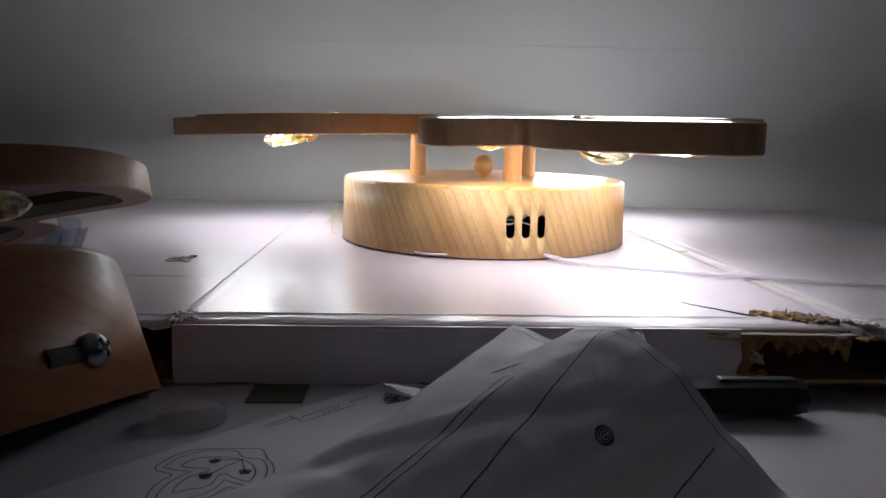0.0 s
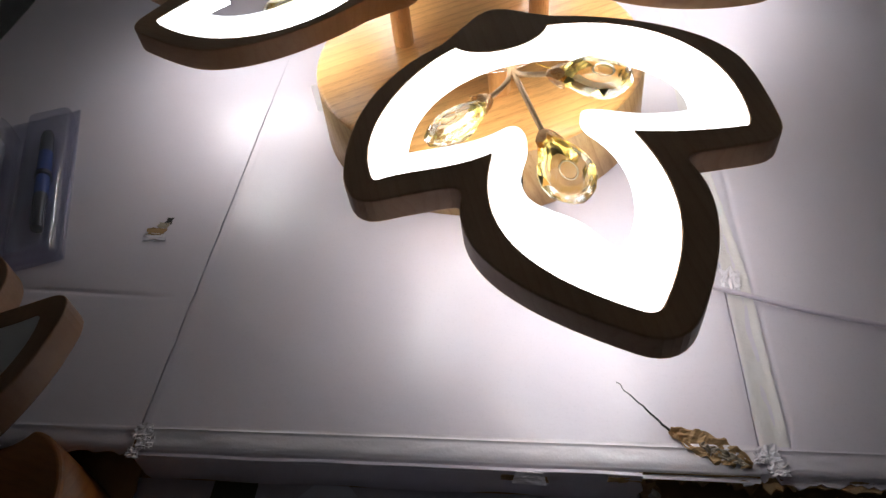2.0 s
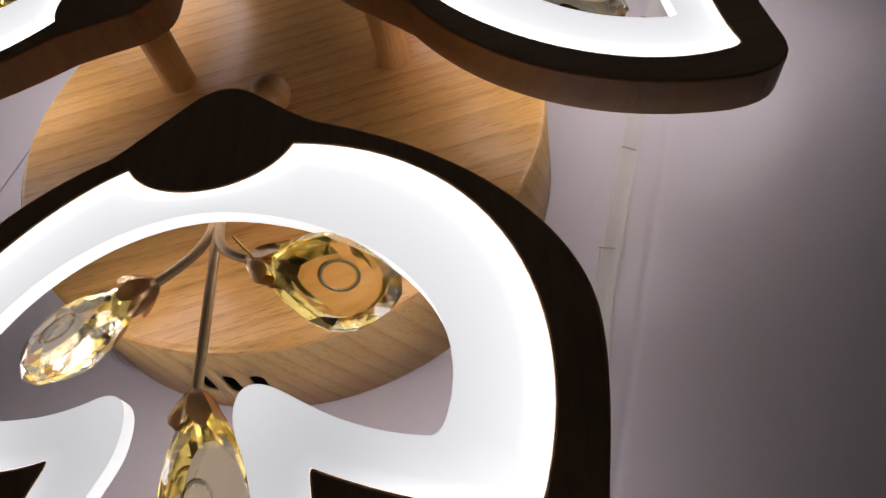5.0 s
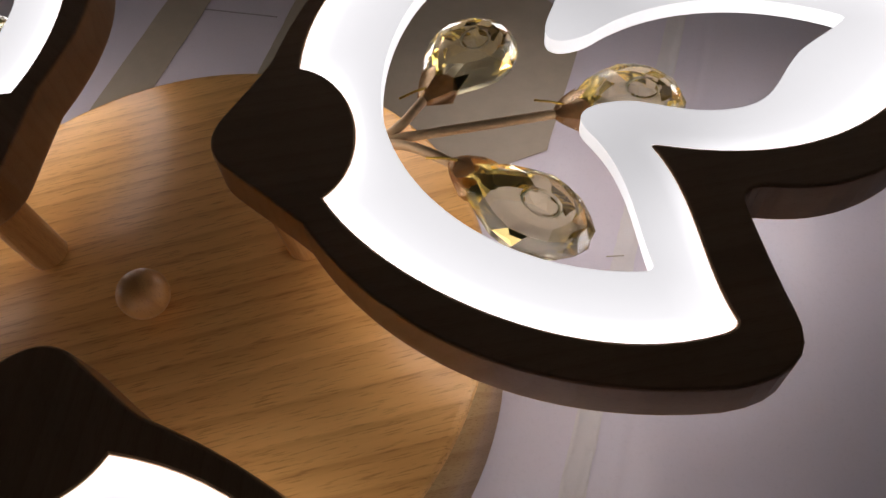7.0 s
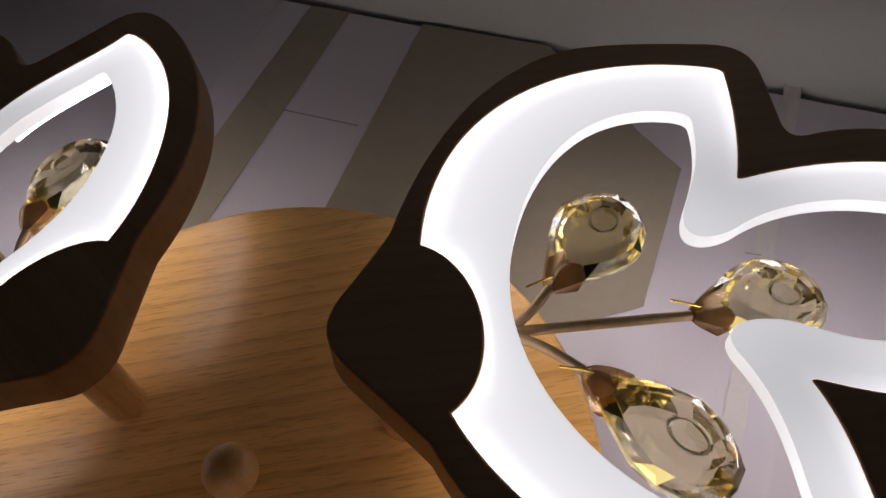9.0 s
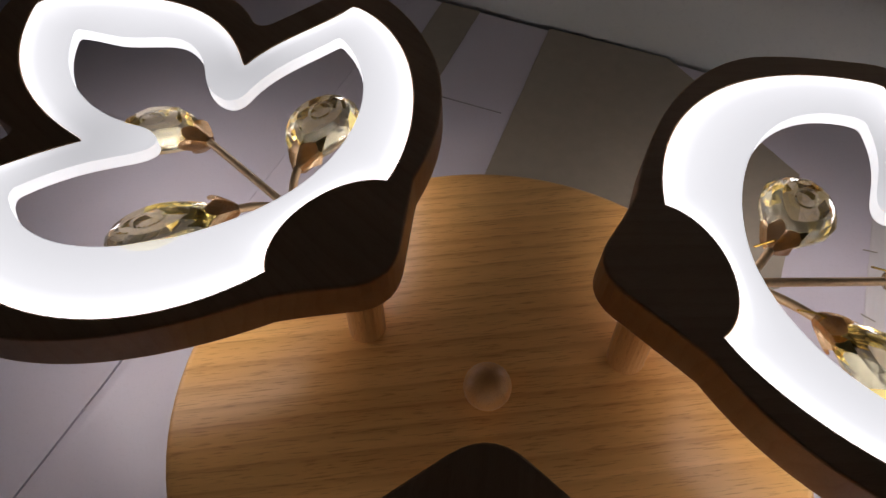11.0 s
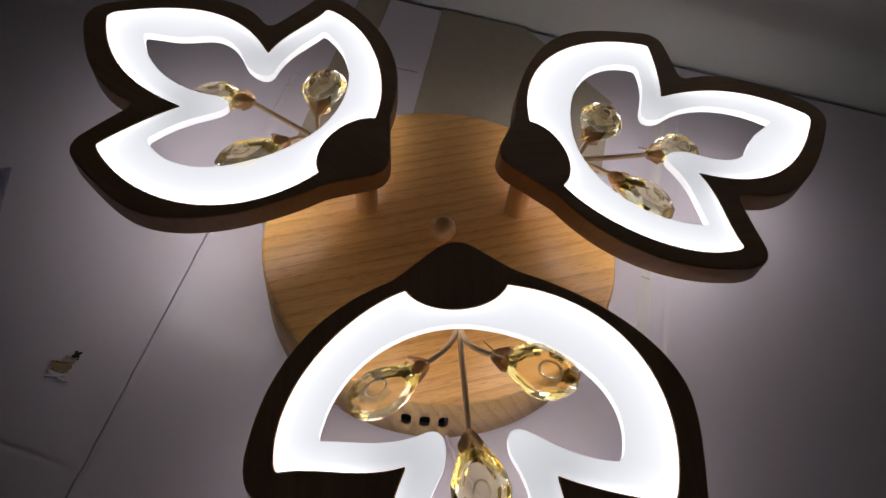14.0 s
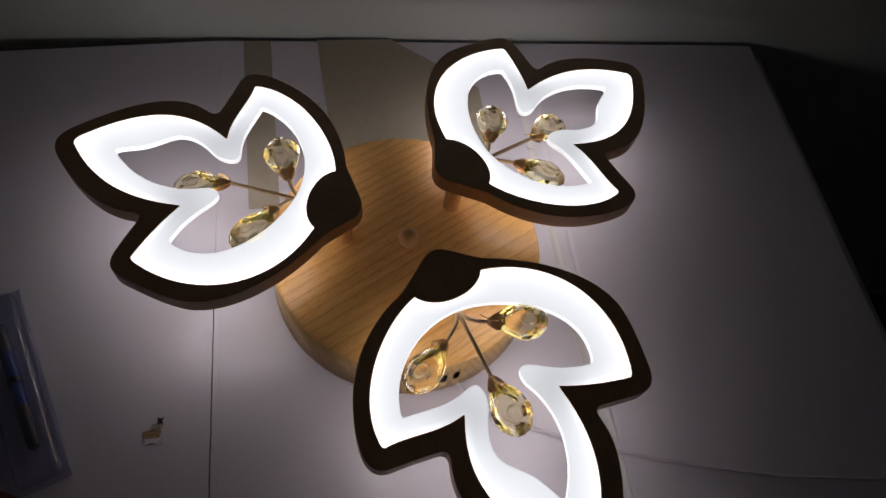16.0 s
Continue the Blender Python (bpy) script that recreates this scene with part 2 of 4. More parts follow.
def filleted(pts, corners):
    """Rounds the outline at (corner, reach): what lies within reach of the corner becomes an arc."""
    out = [Vector(p) for p in pts]
    for c, reach in corners:
        c = Vector(c)
        at = min(range(len(out)), key=lambda i: (out[i] - c).length)
        out = out[at:] + out[:at]
        keep = [p for p in out if (p - c).length > reach]
        first, last = keep[0], keep[-1]
        n = 7
        out = keep + [last.lerp(c, t).lerp(c.lerp(first, t), t) for t in (k / n for k in range(1, n))]
    return [tuple(p) for p in out]


def slab(loops, z0, z1, bev=0.0):
    """A flat slab bounded by closed loops in metres (the first outside, the rest holes), from z0 to z1."""
    bm = bmesh.new()
    edges = []
    for loop in loops:
        vs = [bm.verts.new((x, y, z1)) for x, y in loop]
        edges += [bm.edges.new((vs[i], vs[(i + 1) % len(vs)])) for i in range(len(vs))]
    bmesh.ops.triangle_fill(bm, edges=edges, use_beauty=True, normal=(0, 0, 1))
    top = list(bm.faces)
    for f in top:
        f.normal_update()
        if f.normal.z < 0:
            f.normal_flip()
    res = bmesh.ops.duplicate(bm, geom=top + edges + list(bm.verts))
    low = [g for g in res["geom"] if isinstance(g, bmesh.types.BMFace)]
    vmap = res["vert_map"]
    for f in low:
        f.normal_flip()
    for v in {v for f in low for v in f.verts}:
        v.co.z = z0
    for e in edges:
        a, b = e.verts
        bm.faces.new((a, b, vmap[b], vmap[a]))
    bmesh.ops.recalc_face_normals(bm, faces=bm.faces)
    if bev:
        sharp = [e for e in bm.edges if len(e.link_faces) == 2 and abs(e.link_faces[0].normal.z) + abs(e.link_faces[1].normal.z) < 1.2 and (abs(e.link_faces[0].normal.z) > 0.9) != (abs(e.link_faces[1].normal.z) > 0.9)]
        bmesh.ops.bevel(bm, geom=sharp, offset=bev, segments=2, affect="EDGES", profile=0.5)
    return bm


# ---- the petal's outlines, in millimetres: along the petal, to its left ----
FRAME_OUT = filleted(outline((
    ((-44, 0), (-30, -18), (-18, -31)), ((-7, -45), (11, -88), (53, -133)), ((137, -131), (135, -103), (138, -80)),
    ((139, -59), (179, -80), (219, -66)), ((280, 19), (232, 65), (188, 82)), ((153, 69), (156, 86), (158, 110)),
    ((160, 134), (130, 138), (105, 144)), ((80, 142), (45, 138), (8, 100)), ((-14, 41), (-22, 28), (-32, 16)))),
    (((-44, 0), 16), ((137, -131), 19), ((139, -59), 12), ((280, 19), 20), ((153, 69), 12), ((160, 134), 17)))
WHITE_OUT = outline((
    ((1, -35.5), (15, -72), (68, -121)), ((118.5, -111.7), (114, -90), (125, -62)), ((116.2, -35.7), (166, -60), (210, -52)),
    ((257.7, 13.3), (218, 52), (175, 61)), ((124, 50), (132, 68), (139, 95)), ((141.8, 117.7), (72, 143), (8, 106)),
    ((-2.8, 33.7), (20, 22), (22, -22))))
WHITE_OUT = filleted(WHITE_OUT, [(c, 1.4) for c in ((116.2, -35.7), (124, 50), (257.7, 13.3), (118.5, -111.7), (141.8, 117.7))])
CUT_OUT = outline((
    ((26, 0), (26, -42), (56, -82)), ((101, -88), (101, -66), (107, -48)), ((97.5, -25), (94, -14), (104, -12)),
    ((115, -14), (125, -16), (134, -26)), ((151, -27), (168, -28), (172, -17)), ((185, -6), (193, 1), (203, 3)), ((214, 11), (190, 33), (152, 44)), ((118, 28), (108, 22), (95, 22)),
    ((97, 32), (99, 43), (115, 56)), ((118, 90.5), (64, 113), (27, 44))))
CUT_OUT = filleted(CUT_OUT, [(c, 1.8) for c in ((101, -88), (214, 11), (118, 90.5))])
NOTCHES = (Vector((116.2, -35.7)), Vector((124, 50)))


def in_metres(loop):
    return [(x / 1000, y / 1000) for x, y in loop]


def away(p, loop):
    """The distance of p from a closed outline."""
    best = 1e9
    for i in range(len(loop)):
        a, b = Vector(loop[i - 1]), Vector(loop[i])
        d = b - a
        t = max(0.0, min(1.0, (p - a).dot(d) / max(d.dot(d), 1e-12)))
        best = min(best, (p - a - d * t).length)
    return best


def acrylic_mesh():
    bm = slab([in_metres(WHITE_OUT), in_metres(CUT_OUT)], -0.0068, -0.0003)
    for f in bm.faces:
        f.material_index = 0 if abs(f.normal.z) > 0.5 else 1
    flat = [f for f in bm.faces if abs(f.normal.z) > 0.9]
    bmesh.ops.subdivide_edges(bm, edges=[e for e in {e for f in flat for e in f.edges} if e.calc_length() > 0.006], cuts=2)
    bmesh.ops.triangulate(bm, faces=bm.faces)
    # glow set per vertex: falls off from frame to cut, dimmer round the notches
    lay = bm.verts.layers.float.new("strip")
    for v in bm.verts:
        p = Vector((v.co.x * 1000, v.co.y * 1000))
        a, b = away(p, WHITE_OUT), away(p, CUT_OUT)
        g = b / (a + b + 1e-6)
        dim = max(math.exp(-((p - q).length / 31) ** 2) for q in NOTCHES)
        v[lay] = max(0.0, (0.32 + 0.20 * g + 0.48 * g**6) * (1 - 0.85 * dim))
    return bm


def crystal_mesh():
    """A faceted pear drop, point at the origin, length along x: broad flat tables above and below, an oval groove ground into the upper one."""
    bm = bmesh.new()
    n = 18

    def ring(scale, z, turn=0.0):
        out = []
        for i in range(n):
            a = 2 * math.pi * (i + turn) / n
            c = math.cos(a)
            x = 0.0275 + (0.0235 if c > 0 else 0.0265) * c
            y = 0.0175 * math.sin(a) * (1.0 if c > 0 else 0.55 + 0.45 * (1 + c) ** 0.7)
            k = scale * (1 + 0.05 * noise.noise((3.7 * i, 40 * z * 9, 2.0)))
            out.append(bm.verts.new((0.0295 + (x - 0.0295) * k, y * k, z)))
        return out

    def oval(r, z):
        return [bm.verts.new((0.0310 + 1.35 * r * math.cos(2 * math.pi * i / n), r * math.sin(2 * math.pi * i / n), z)) for i in range(n)]

    rings = [oval(0.0044, 0.0066), oval(0.0047, 0.0058), oval(0.0053, 0.0058), oval(0.0056, 0.0068), ring(0.62, 0.0068), ring(0.83, 0.0048, 0.5), ring(1.0, 0.0011), ring(0.99, -0.0012), ring(0.80, -0.0052, 0.5), ring(0.56, -0.0074)]
    bm.faces.new(rings[0])
    for k, (a, b) in enumerate(zip(rings, rings[1:])):
        for i in range(n):
            j = (i + 1) % n
            if k < 4 or k == 6:
                fs = [bm.faces.new((a[i], b[i], b[j], a[j]))]
            elif k in (4, 7):
                fs = [bm.faces.new((a[i], b[i], a[j])), bm.faces.new((a[j], b[i], b[j]))]
            else:
                fs = [bm.faces.new((a[i], b[i], b[j])), bm.faces.new((a[i], b[j], a[j]))]
            # gold on back and a few crown facets stands in for reflections
            for f in fs:
                f.material_index = 2 if k == 1 else 1 if (k == 8 and (i % 3 != 1 or 6 <= i <= 12)) or (k == 7 and (5 <= i <= 12 or i % 4 == 1)) or (k == 5 and i in (8, 10, 13)) else 0
    bm.faces.new(rings[-1])
    bmesh.ops.recalc_face_normals(bm, faces=bm.faces)
    return bm


def sepal_cup():
    """The bronze cup that holds a drop: a flared collar that splits into six short pointed, wavy sepals."""
    bm = bmesh.new()
    n, rows = 36, 7
    rings = []
    for k in range(rows):
        u = k / (rows - 1)
        ring = []
        for i in range(n):
            a = 2 * math.pi * i / n
            leaf = abs(math.cos(3 * a)) ** 0.9
            x = -0.003 + u * (0.0085 + 0.0048 * leaf + 0.0012 * math.sin(2 * a + 0.6))
            rad = 0.0017 + 0.0062 * u**0.7 + 0.0009 * u * u * math.cos(5 * a) + 0.0006 * u * math.sin(3 * a + 1)
            ring.append(bm.verts.new((x, 1.1 * rad * math.cos(a), rad * math.sin(a))))
        rings.append(ring)
    for a, b in zip(rings, rings[1:]):
        for i in range(n):
            bm.faces.new((a[i], a[(i + 1) % n], b[(i + 1) % n], b[i]))
    bm.faces.new(rings[0][::-1])
    bmesh.ops.solidify(bm, geom=list(bm.faces), thickness=0.0005)
    return bm


BASE_R, BASE_H = 0.1425, 0.0610
SLOT_AT, SLOT_STEP = radians(-80.5), 0.0138 / BASE_R


def base_wall():
    """The turned side of the base with three upright slots through it."""
    bm = bmesh.new()
    slots = [SLOT_AT + k * SLOT_STEP for k in (-1, 0, 1)]
    half, r0 = 0.0038, 0.0098
    angles = {i * 2 * math.pi / 96 for i in range(96)}
    for s in slots:
        angles |= {(s + half / BASE_R * math.sin(math.pi / 2 * k / 8)) % (2 * math.pi) for k in range(-8, 9)}
    angles = sorted(a for a in angles if True)
    cols = []
    for a in angles:
        gap = 0.0
        for s in slots:
            d = abs((a - s + math.pi) % (2 * math.pi) - math.pi) * BASE_R
            if d < half - 1e-7:
                gap = r0 - half + math.sqrt(max(0.0, half * half - d * d))
        zm = 0.0275
        col = []
        for z in (0.0, zm - gap, zm + gap, BASE_H - 0.003):
            r = BASE_R - 0.0015 * z / BASE_H
            col.append(bm.verts.new((r * math.cos(a), r * math.sin(a), z)))
        cols.append(col)
    for a, b in zip(cols, cols[1:] + cols[:1]):
        for k in (0, 2):
            bm.faces.new((a[k], b[k], b[k + 1], a[k + 1]))
    bmesh.ops.remove_doubles(bm, verts=bm.verts, dist=1e-6)
    bmesh.ops.recalc_face_normals(bm, faces=bm.faces)
    uv = bm.loops.layers.uv.new("wrap")
    for f in bm.faces:
        mid = f.calc_center_median()
        ref = math.atan2(mid.y, mid.x)
        for lp in f.loops:
            a = math.atan2(lp.vert.co.y, lp.vert.co.x)
            a += 2 * math.pi * round((ref - a) / (2 * math.pi))
            lp[uv].uv = (a * BASE_R, lp.vert.co.z)
    return bm


def make_lamp(m, petals, drops, label, lit, shift=(0.0, 0.0), asides=(0.0,)):
    """A drum base with its back closed, a ball knob, and petals on rods."""
    lamp = thing("ceiling_lamp", m, label, "lamp")
    wall = part("base_side", base_wall(), OAK_SIDE if lit else OAK_SHADED, lamp, "light oak film with three slots" if lit else "orange oak film with the shade put into its colour", smooth=True)
    wall.data.set_sharp_from_angle(angle=radians(30))
    at = Matrix.Translation((*shift, 0.0))
    wall.matrix_local = at
    sol = wall.modifiers.new("thickness", "SOLIDIFY")
    sol.thickness, sol.offset = 0.0015, -1
    r = BASE_R - 0.0015
    part("base_top", lathe(bmesh.new(), ((r, BASE_H - 0.003), (r - 0.0006, BASE_H - 0.0014), (r - 0.0018, BASE_H - 0.0004), (r - 0.0032, BASE_H), (0, BASE_H)), 96), OAK_TOP if lit else OAK_SHADED_TOP, lamp).matrix_local = at
    part("backing", lathe(bmesh.new(), ((0.132, 0.001), (0.132, 0.003), (0, 0.003)), 48), DARK, lamp).matrix_local = at
    if lit:
        # loose leads behind the slots
        for z, dip in ((0.034, 0.006), (0.030, -0.003)):
            lead = tube(bmesh.new(), [((BASE_R - 0.010) * math.cos(SLOT_AT + a), (BASE_R - 0.010) * math.sin(SLOT_AT + a), z + dip * math.sin(14 * a)) for a in (-0.2, -0.14, -0.08, -0.02, 0.04, 0.08)], 0.0009, 8)
            part("lead", lead, PVC, lamp, "thin white lead inside the base", smooth=True).matrix_local = at
    part("knob", lathe(bmesh.new(), ((0.004, BASE_H), (0.0045, BASE_H + 0.002)) + tuple((0.0106 * math.sin(a), BASE_H + 0.0118 - 0.0106 * math.cos(a)) for a in (0.4 + (math.pi - 0.4) * i / 14 for i in range(14))) + ((0, BASE_H + 0.0224),), 32), OAK_ROD, lamp, "turned wooden ball", smooth=True).matrix_local = at
    for (x, y, z, turn, droop, lean), trio, aside in zip(petals, drops, asides):
        ax = Vector((math.cos(radians(turn)), math.sin(radians(turn)), 0))
        foot = Vector((x, y, 0)) - 0.02 * ax + aside * Vector((-ax.y, ax.x, 0))
        rod = bmesh.new()
        lathe(rod, ((0.0088, BASE_H - 0.0005), (0.0088, z - 0.0185 + 0.02 * abs(droop)), (0, z - 0.0185 + 0.02 * abs(droop))), 24, Matrix.Translation((foot.x, foot.y, 0)))
        part("rod", rod, OAK_ROD, lamp)
        pm = Matrix.Translation((x, y, z)) @ Matrix.Rotation(radians(turn), 4, "Z") @ Matrix.Rotation(-math.atan(droop), 4, "Y") @ Matrix.Rotation(math.atan(lean), 4, "X")
        petal = part("petal_frame", slab([in_metres(FRAME_OUT), in_metres(WHITE_OUT)], -0.019, 0.0, 0.0011), OAK_FRAME if lit else OAK_FRAME_SHADED, lamp, "dark oak-film petal frame")
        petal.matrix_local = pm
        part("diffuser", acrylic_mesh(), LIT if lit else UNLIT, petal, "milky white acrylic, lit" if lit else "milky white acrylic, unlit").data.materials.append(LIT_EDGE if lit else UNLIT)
        strip = bmesh.new()
        inner = [(x * 0.994, y * 0.994) for x, y in in_metres(WHITE_OUT)]
        low, high = [[strip.verts.new((x, y, h)) for x, y in inner] for h in (-0.0182, -0.0126)]
        for i in range(len(inner)):
            strip.faces.new((low[i - 1], low[i], high[i], high[i - 1]))
        part("led_strip", strip, LED if lit else UNLIT, petal, "white LED strip inside the frame")
        part("wire_root", box(bmesh.new(), 0.0125, -0.005, -0.0165, 0.0195, 0.005, -0.0124, 0.001), BRONZE, petal)
        for cx, cy, cz, turned, tip, dip, pinned in trio:
            start = Vector((0.0185, 0.06 * cy, -0.0140))
            end = Vector((cx, cy, cz))
            d = Vector((math.cos(radians(turned)), math.sin(radians(turned)), 0))
            mid = end - d * 0.5 * (end - start).length
            side = 0 if abs(cy) < 0.01 else 1
            ctrl = start + Vector((0.012 if side else 0.03, 0.0, 0))
            if not side:
                ctrl, mid = start.lerp(end, 0.33), start.lerp(end, 0.66)
            part("wire", tube(bmesh.new(), [*bezier(start, ctrl, mid, end, 12), tuple(end)], 0.0020), BRONZE, petal, smooth=True)
            cm = Matrix.Translation(end) @ Matrix.Rotation(radians(turned), 4, "Z") @ Matrix.Rotation(tip, 4, "X") @ Matrix.Rotation(dip, 4, "Y")
            cup = part("sepal_cup", sepal_cup(), CUP, petal, "polished bronze")
            cup.matrix_local = cm @ Matrix.Scale(1.02, 4)
            if pinned:
                sgn = 1 if cy > -0.01 else -1
                pin = part("pin", tube(bmesh.new(), [(0.002, 0.0, 0.004), (-0.004, 0.0030 * sgn, 0.0040), (-0.010, 0.0065 * sgn, 0.0025)], 0.0005, 6), GOLD, petal, "thin gold pin")
                pin.matrix_local = cm
            drop = part("crystal_drop", crystal_mesh(), CRYSTAL, petal, "faceted champagne glass")
            drop.data.materials.append(AMBER)
            drop.data.materials.append(FROST)
            drop.matrix_local = cm @ Matrix.Translation((0.002, 0, 0)) @ Matrix.Scale(1.07, 4)
    return lamp


PETALS = ((0.0235, -0.0876, 0.1213, -73.92, -0.0290, 0.0265), (-0.0874, 0.0141, 0.1217, 156.67, -0.0266, -0.0093), (0.0624, 0.0556, 0.1196, 27.89, -0.0805, -0.0161))
# each drop: cup along, left and up (metres), heading, roll, dip, with a pin
DROPS = (
    ((0.0940, 0.0025, -0.0150, 9, 0.10, 0.25, False), (0.0470, -0.0240, -0.0150, -58, 0.30, 0.05, False), (0.0460, 0.0215, -0.0060, 72, 0.24, 0.10, True)),
    ((0.1020, 0.0010, -0.0180, 20, 0.10, 0.15, False), (0.0440, -0.0170, -0.0080, -55, -0.10, 0.10, False), (0.0410, 0.0220, -0.0070, 67, 0.25, 0.0, False)),
    ((0.0960, 0.0000, -0.0155, 9, 0.15, 0.18, True), (0.0500, -0.0230, -0.0100, -46, -0.10, 0.12, True), (0.0450, 0.0170, -0.0110, 46, 0.10, 0.08, True)))
make_lamp(Matrix(), PETALS, DROPS, "lit three-petal ceiling lamp with oak base and crystal drops", True, (-0.003, -0.0065), (0.0, 0.0, -0.0092))
lean = Vector((-0.37, 0.26, 1)).normalized()
LEANING = Matrix.Translation((-0.3174, -0.4883, -0.0446)) @ Vector((0, 0, 1)).rotation_difference(lean).to_matrix().to_4x4()
# its petal has sprung up a little, off the base's own plane
heading = radians(106.5)
lobe = LEANING.inverted() @ Vector((-0.2460, -0.2980, 0.0770))
up = Matrix.Rotation(-heading, 3, "Z") @ LEANING.to_3x3().inverted() @ Vector((-0.22, 0.18, 1))
droop, tilt = -up.x / up.z, -up.y / up.z
hold = Matrix.Rotation(heading, 3, "Z") @ Matrix.Rotation(-math.atan(droop), 3, "Y") @ Matrix.Rotation(math.atan(tilt), 3, "X")
spot = lobe - hold @ Vector((0.127, -0.123, 0))
spare = make_lamp(LEANING, ((spot.x, spot.y, spot.z, 106.5, droop, tilt),), DROPS[:1], "unlit oak lamp base with one petal, leaning beside the carton", False)
side_screw = bmesh.new()
lathe(side_screw, ((0.0025, 0.0), (0.0025, 0.002), (0.0062, 0.002), (0.0066, 0.004), (0.0052, 0.0066), (0.0025, 0.0078), (0, 0.008)), 20, Matrix.Rotation(radians(-8), 4, "Z") @ Matrix.Translation((BASE_R - 0.003, 0, 0.019)) @ Matrix.Rotation(radians(90), 4, "Y"))
screw = part("side_screw", side_screw, STEEL, spare, "steel cross-slot screw head", smooth=True)
cross = Matrix.Rotation(radians(-8), 4, "Z") @ Matrix.Translation((BASE_R + 0.0046, 0, 0.019)) @ Matrix.Rotation(radians(25), 4, "X")
for w, h in ((0.0035, 0.0007), (0.0007, 0.0035)):
    bm = box(bmesh.new(), -0.0010, -w, -h, 0.0006, w, h)
    bm.transform(cross)
    part("cross_slot", bm, DARK, screw)
slit = bmesh.new()
tube(slit, [((BASE_R - 0.0032) * math.cos(radians(a)), (BASE_R - 0.0032) * math.sin(radians(a)), 0.019) for a in (-17, -15.5, -14, -12.5, -11, -9.5, -8)], 0.0044, 10)
part("keyhole", slit, DARK, spare, "dark keyhole slot")

# ---- the carton ----
X0, XA, XB, X1, Y0, Y1, ZL = -0.553, -0.2035, 0.172, 0.523, -0.334, 0.354, -0.036
YF = -0.3490


def rough_sheet(x0, x1, y0, y1, nx, ny, height, seed, jag=0.0, jag_side=""):
    """A thin sheet with a height function and, if asked, a ragged side."""
    rng = random.Random(seed)
    bm = bmesh.new()
    grid = []
    ragged = [jag * (noise.noise(((x0 + (x1 - x0) * i / nx) * 60, seed, 0)) + 0.6 * rng.uniform(-1, 1)) for i in range(nx + 1)]
    for i in range(nx + 1):
        col = []
        for j in range(ny + 1):
            x, y = x0 + (x1 - x0) * i / nx, y0 + (y1 - y0) * j / ny
            if "front" in jag_side:
                y += ragged[i] * max(0.0, 1 - 2.5 * j / ny)
            if "left" in jag_side and i == 0:
                x += min(jag, 0.3 * (x1 - x0) / nx) * rng.uniform(-1, 1)
            if "right" in jag_side and i == nx:
                x += min(jag, 0.3 * (x1 - x0) / nx) * rng.uniform(-1, 1)
            col.append(bm.verts.new((x, y, height(x, y))))
        grid.append(col)
    for a, b in zip(grid, grid[1:]):
        for j in range(ny):
            bm.faces.new((a[j], b[j], b[j + 1], a[j + 1]))
    return bm


def thicken(bm, t):
    bmesh.ops.recalc_face_normals(bm, faces=bm.faces)
    bmesh.ops.solidify(bm, geom=list(bm.faces), thickness=t)
    return bm


def crumpled(cx, cy, cz, sx, sy, amp, seed, n=9, tilt=0.0):
    """A torn, crumpled flake of board."""
    rng = random.Random(seed)
    bm = bmesh.new()
    grid = []
    for i in range(n + 1):
        col = []
        for j in range(n + 1):
            u, v = 2 * i / n - 1, 2 * j / n - 1
            r = 1 + 0.35 * noise.noise((seed * 3.1 + 1.7 * u, 1.7 * v, 0.3)) + 0.18 * rng.uniform(-1, 1) * (abs(u) > 0.9 or abs(v) > 0.9)
            z = amp * (noise.noise((seed + 2.6 * u, 2.6 * v, 1.0)) + 0.45 * noise.noise((seed + 7 * u, 7 * v, 2.0)))
            col.append(bm.verts.new((cx + sx * u * r, cy + sy * v * r, cz + z + tilt * v * sy)))
        grid.append(col)
    for a, b in zip(grid, grid[1:]):
        for j in range(n):
            bm.faces.new((a[j], b[j], b[j + 1], a[j + 1]))
    bmesh.ops.recalc_face_normals(bm, faces=bm.faces)
    res = bmesh.ops.extrude_face_region(bm, geom=list(bm.faces))
    for v in res["geom"]:
        if isinstance(v, bmesh.types.BMVert):
            v.co.z -= 0.0008
    bmesh.ops.recalc_face_normals(bm, faces=bm.faces)
    return bm


STRETCH = Matrix.Translation((0.0008, -0.0035, 0.0)) @ Matrix.Diagonal((1.03, 1.015, 1.0, 1.0))
carton = thing("carton", STRETCH, "flat white carton with taped seams and torn front corner", "box")


def crease(x, y):
    """The soft dents and creases of the lid."""
    z = (0.0009 * noise.noise((x * 5, y * 5, 0.0)) + 0.0005 * noise.noise((x * 14, y * 14, 4.0))) * max(0.0, min(1.0, (0.08 - y) / 0.08))
    for at, width, deep in ((XB, 0.003, 0.0006), (XB + 0.018, 0.002, 0.0005)):
        z -= deep * math.exp(-(((x + 0.0012 * noise.noise((y * 40, at, 0)) - at) / width) ** 2))
    if x < XA:
        z -= 0.0010 * math.exp(-(((y + 0.228 + 0.06 * (x - XA)) / 0.002) ** 2)) * min(1.0, (XA - x) * 18) * (x > -0.36)
    if XA < x < XB:
        z += 0.0003 * math.exp(-(((x - XA - 0.005) / 0.002) ** 2)) * (1 + noise.noise((y * 90, 2.0, 0)))
    return z - 0.0012


def back_skew(x):
    """How far the lid's back edge stands off the wall's corner."""
    return 0.034 * (x - XA) if x > XA else 0.05 * (XA - x)


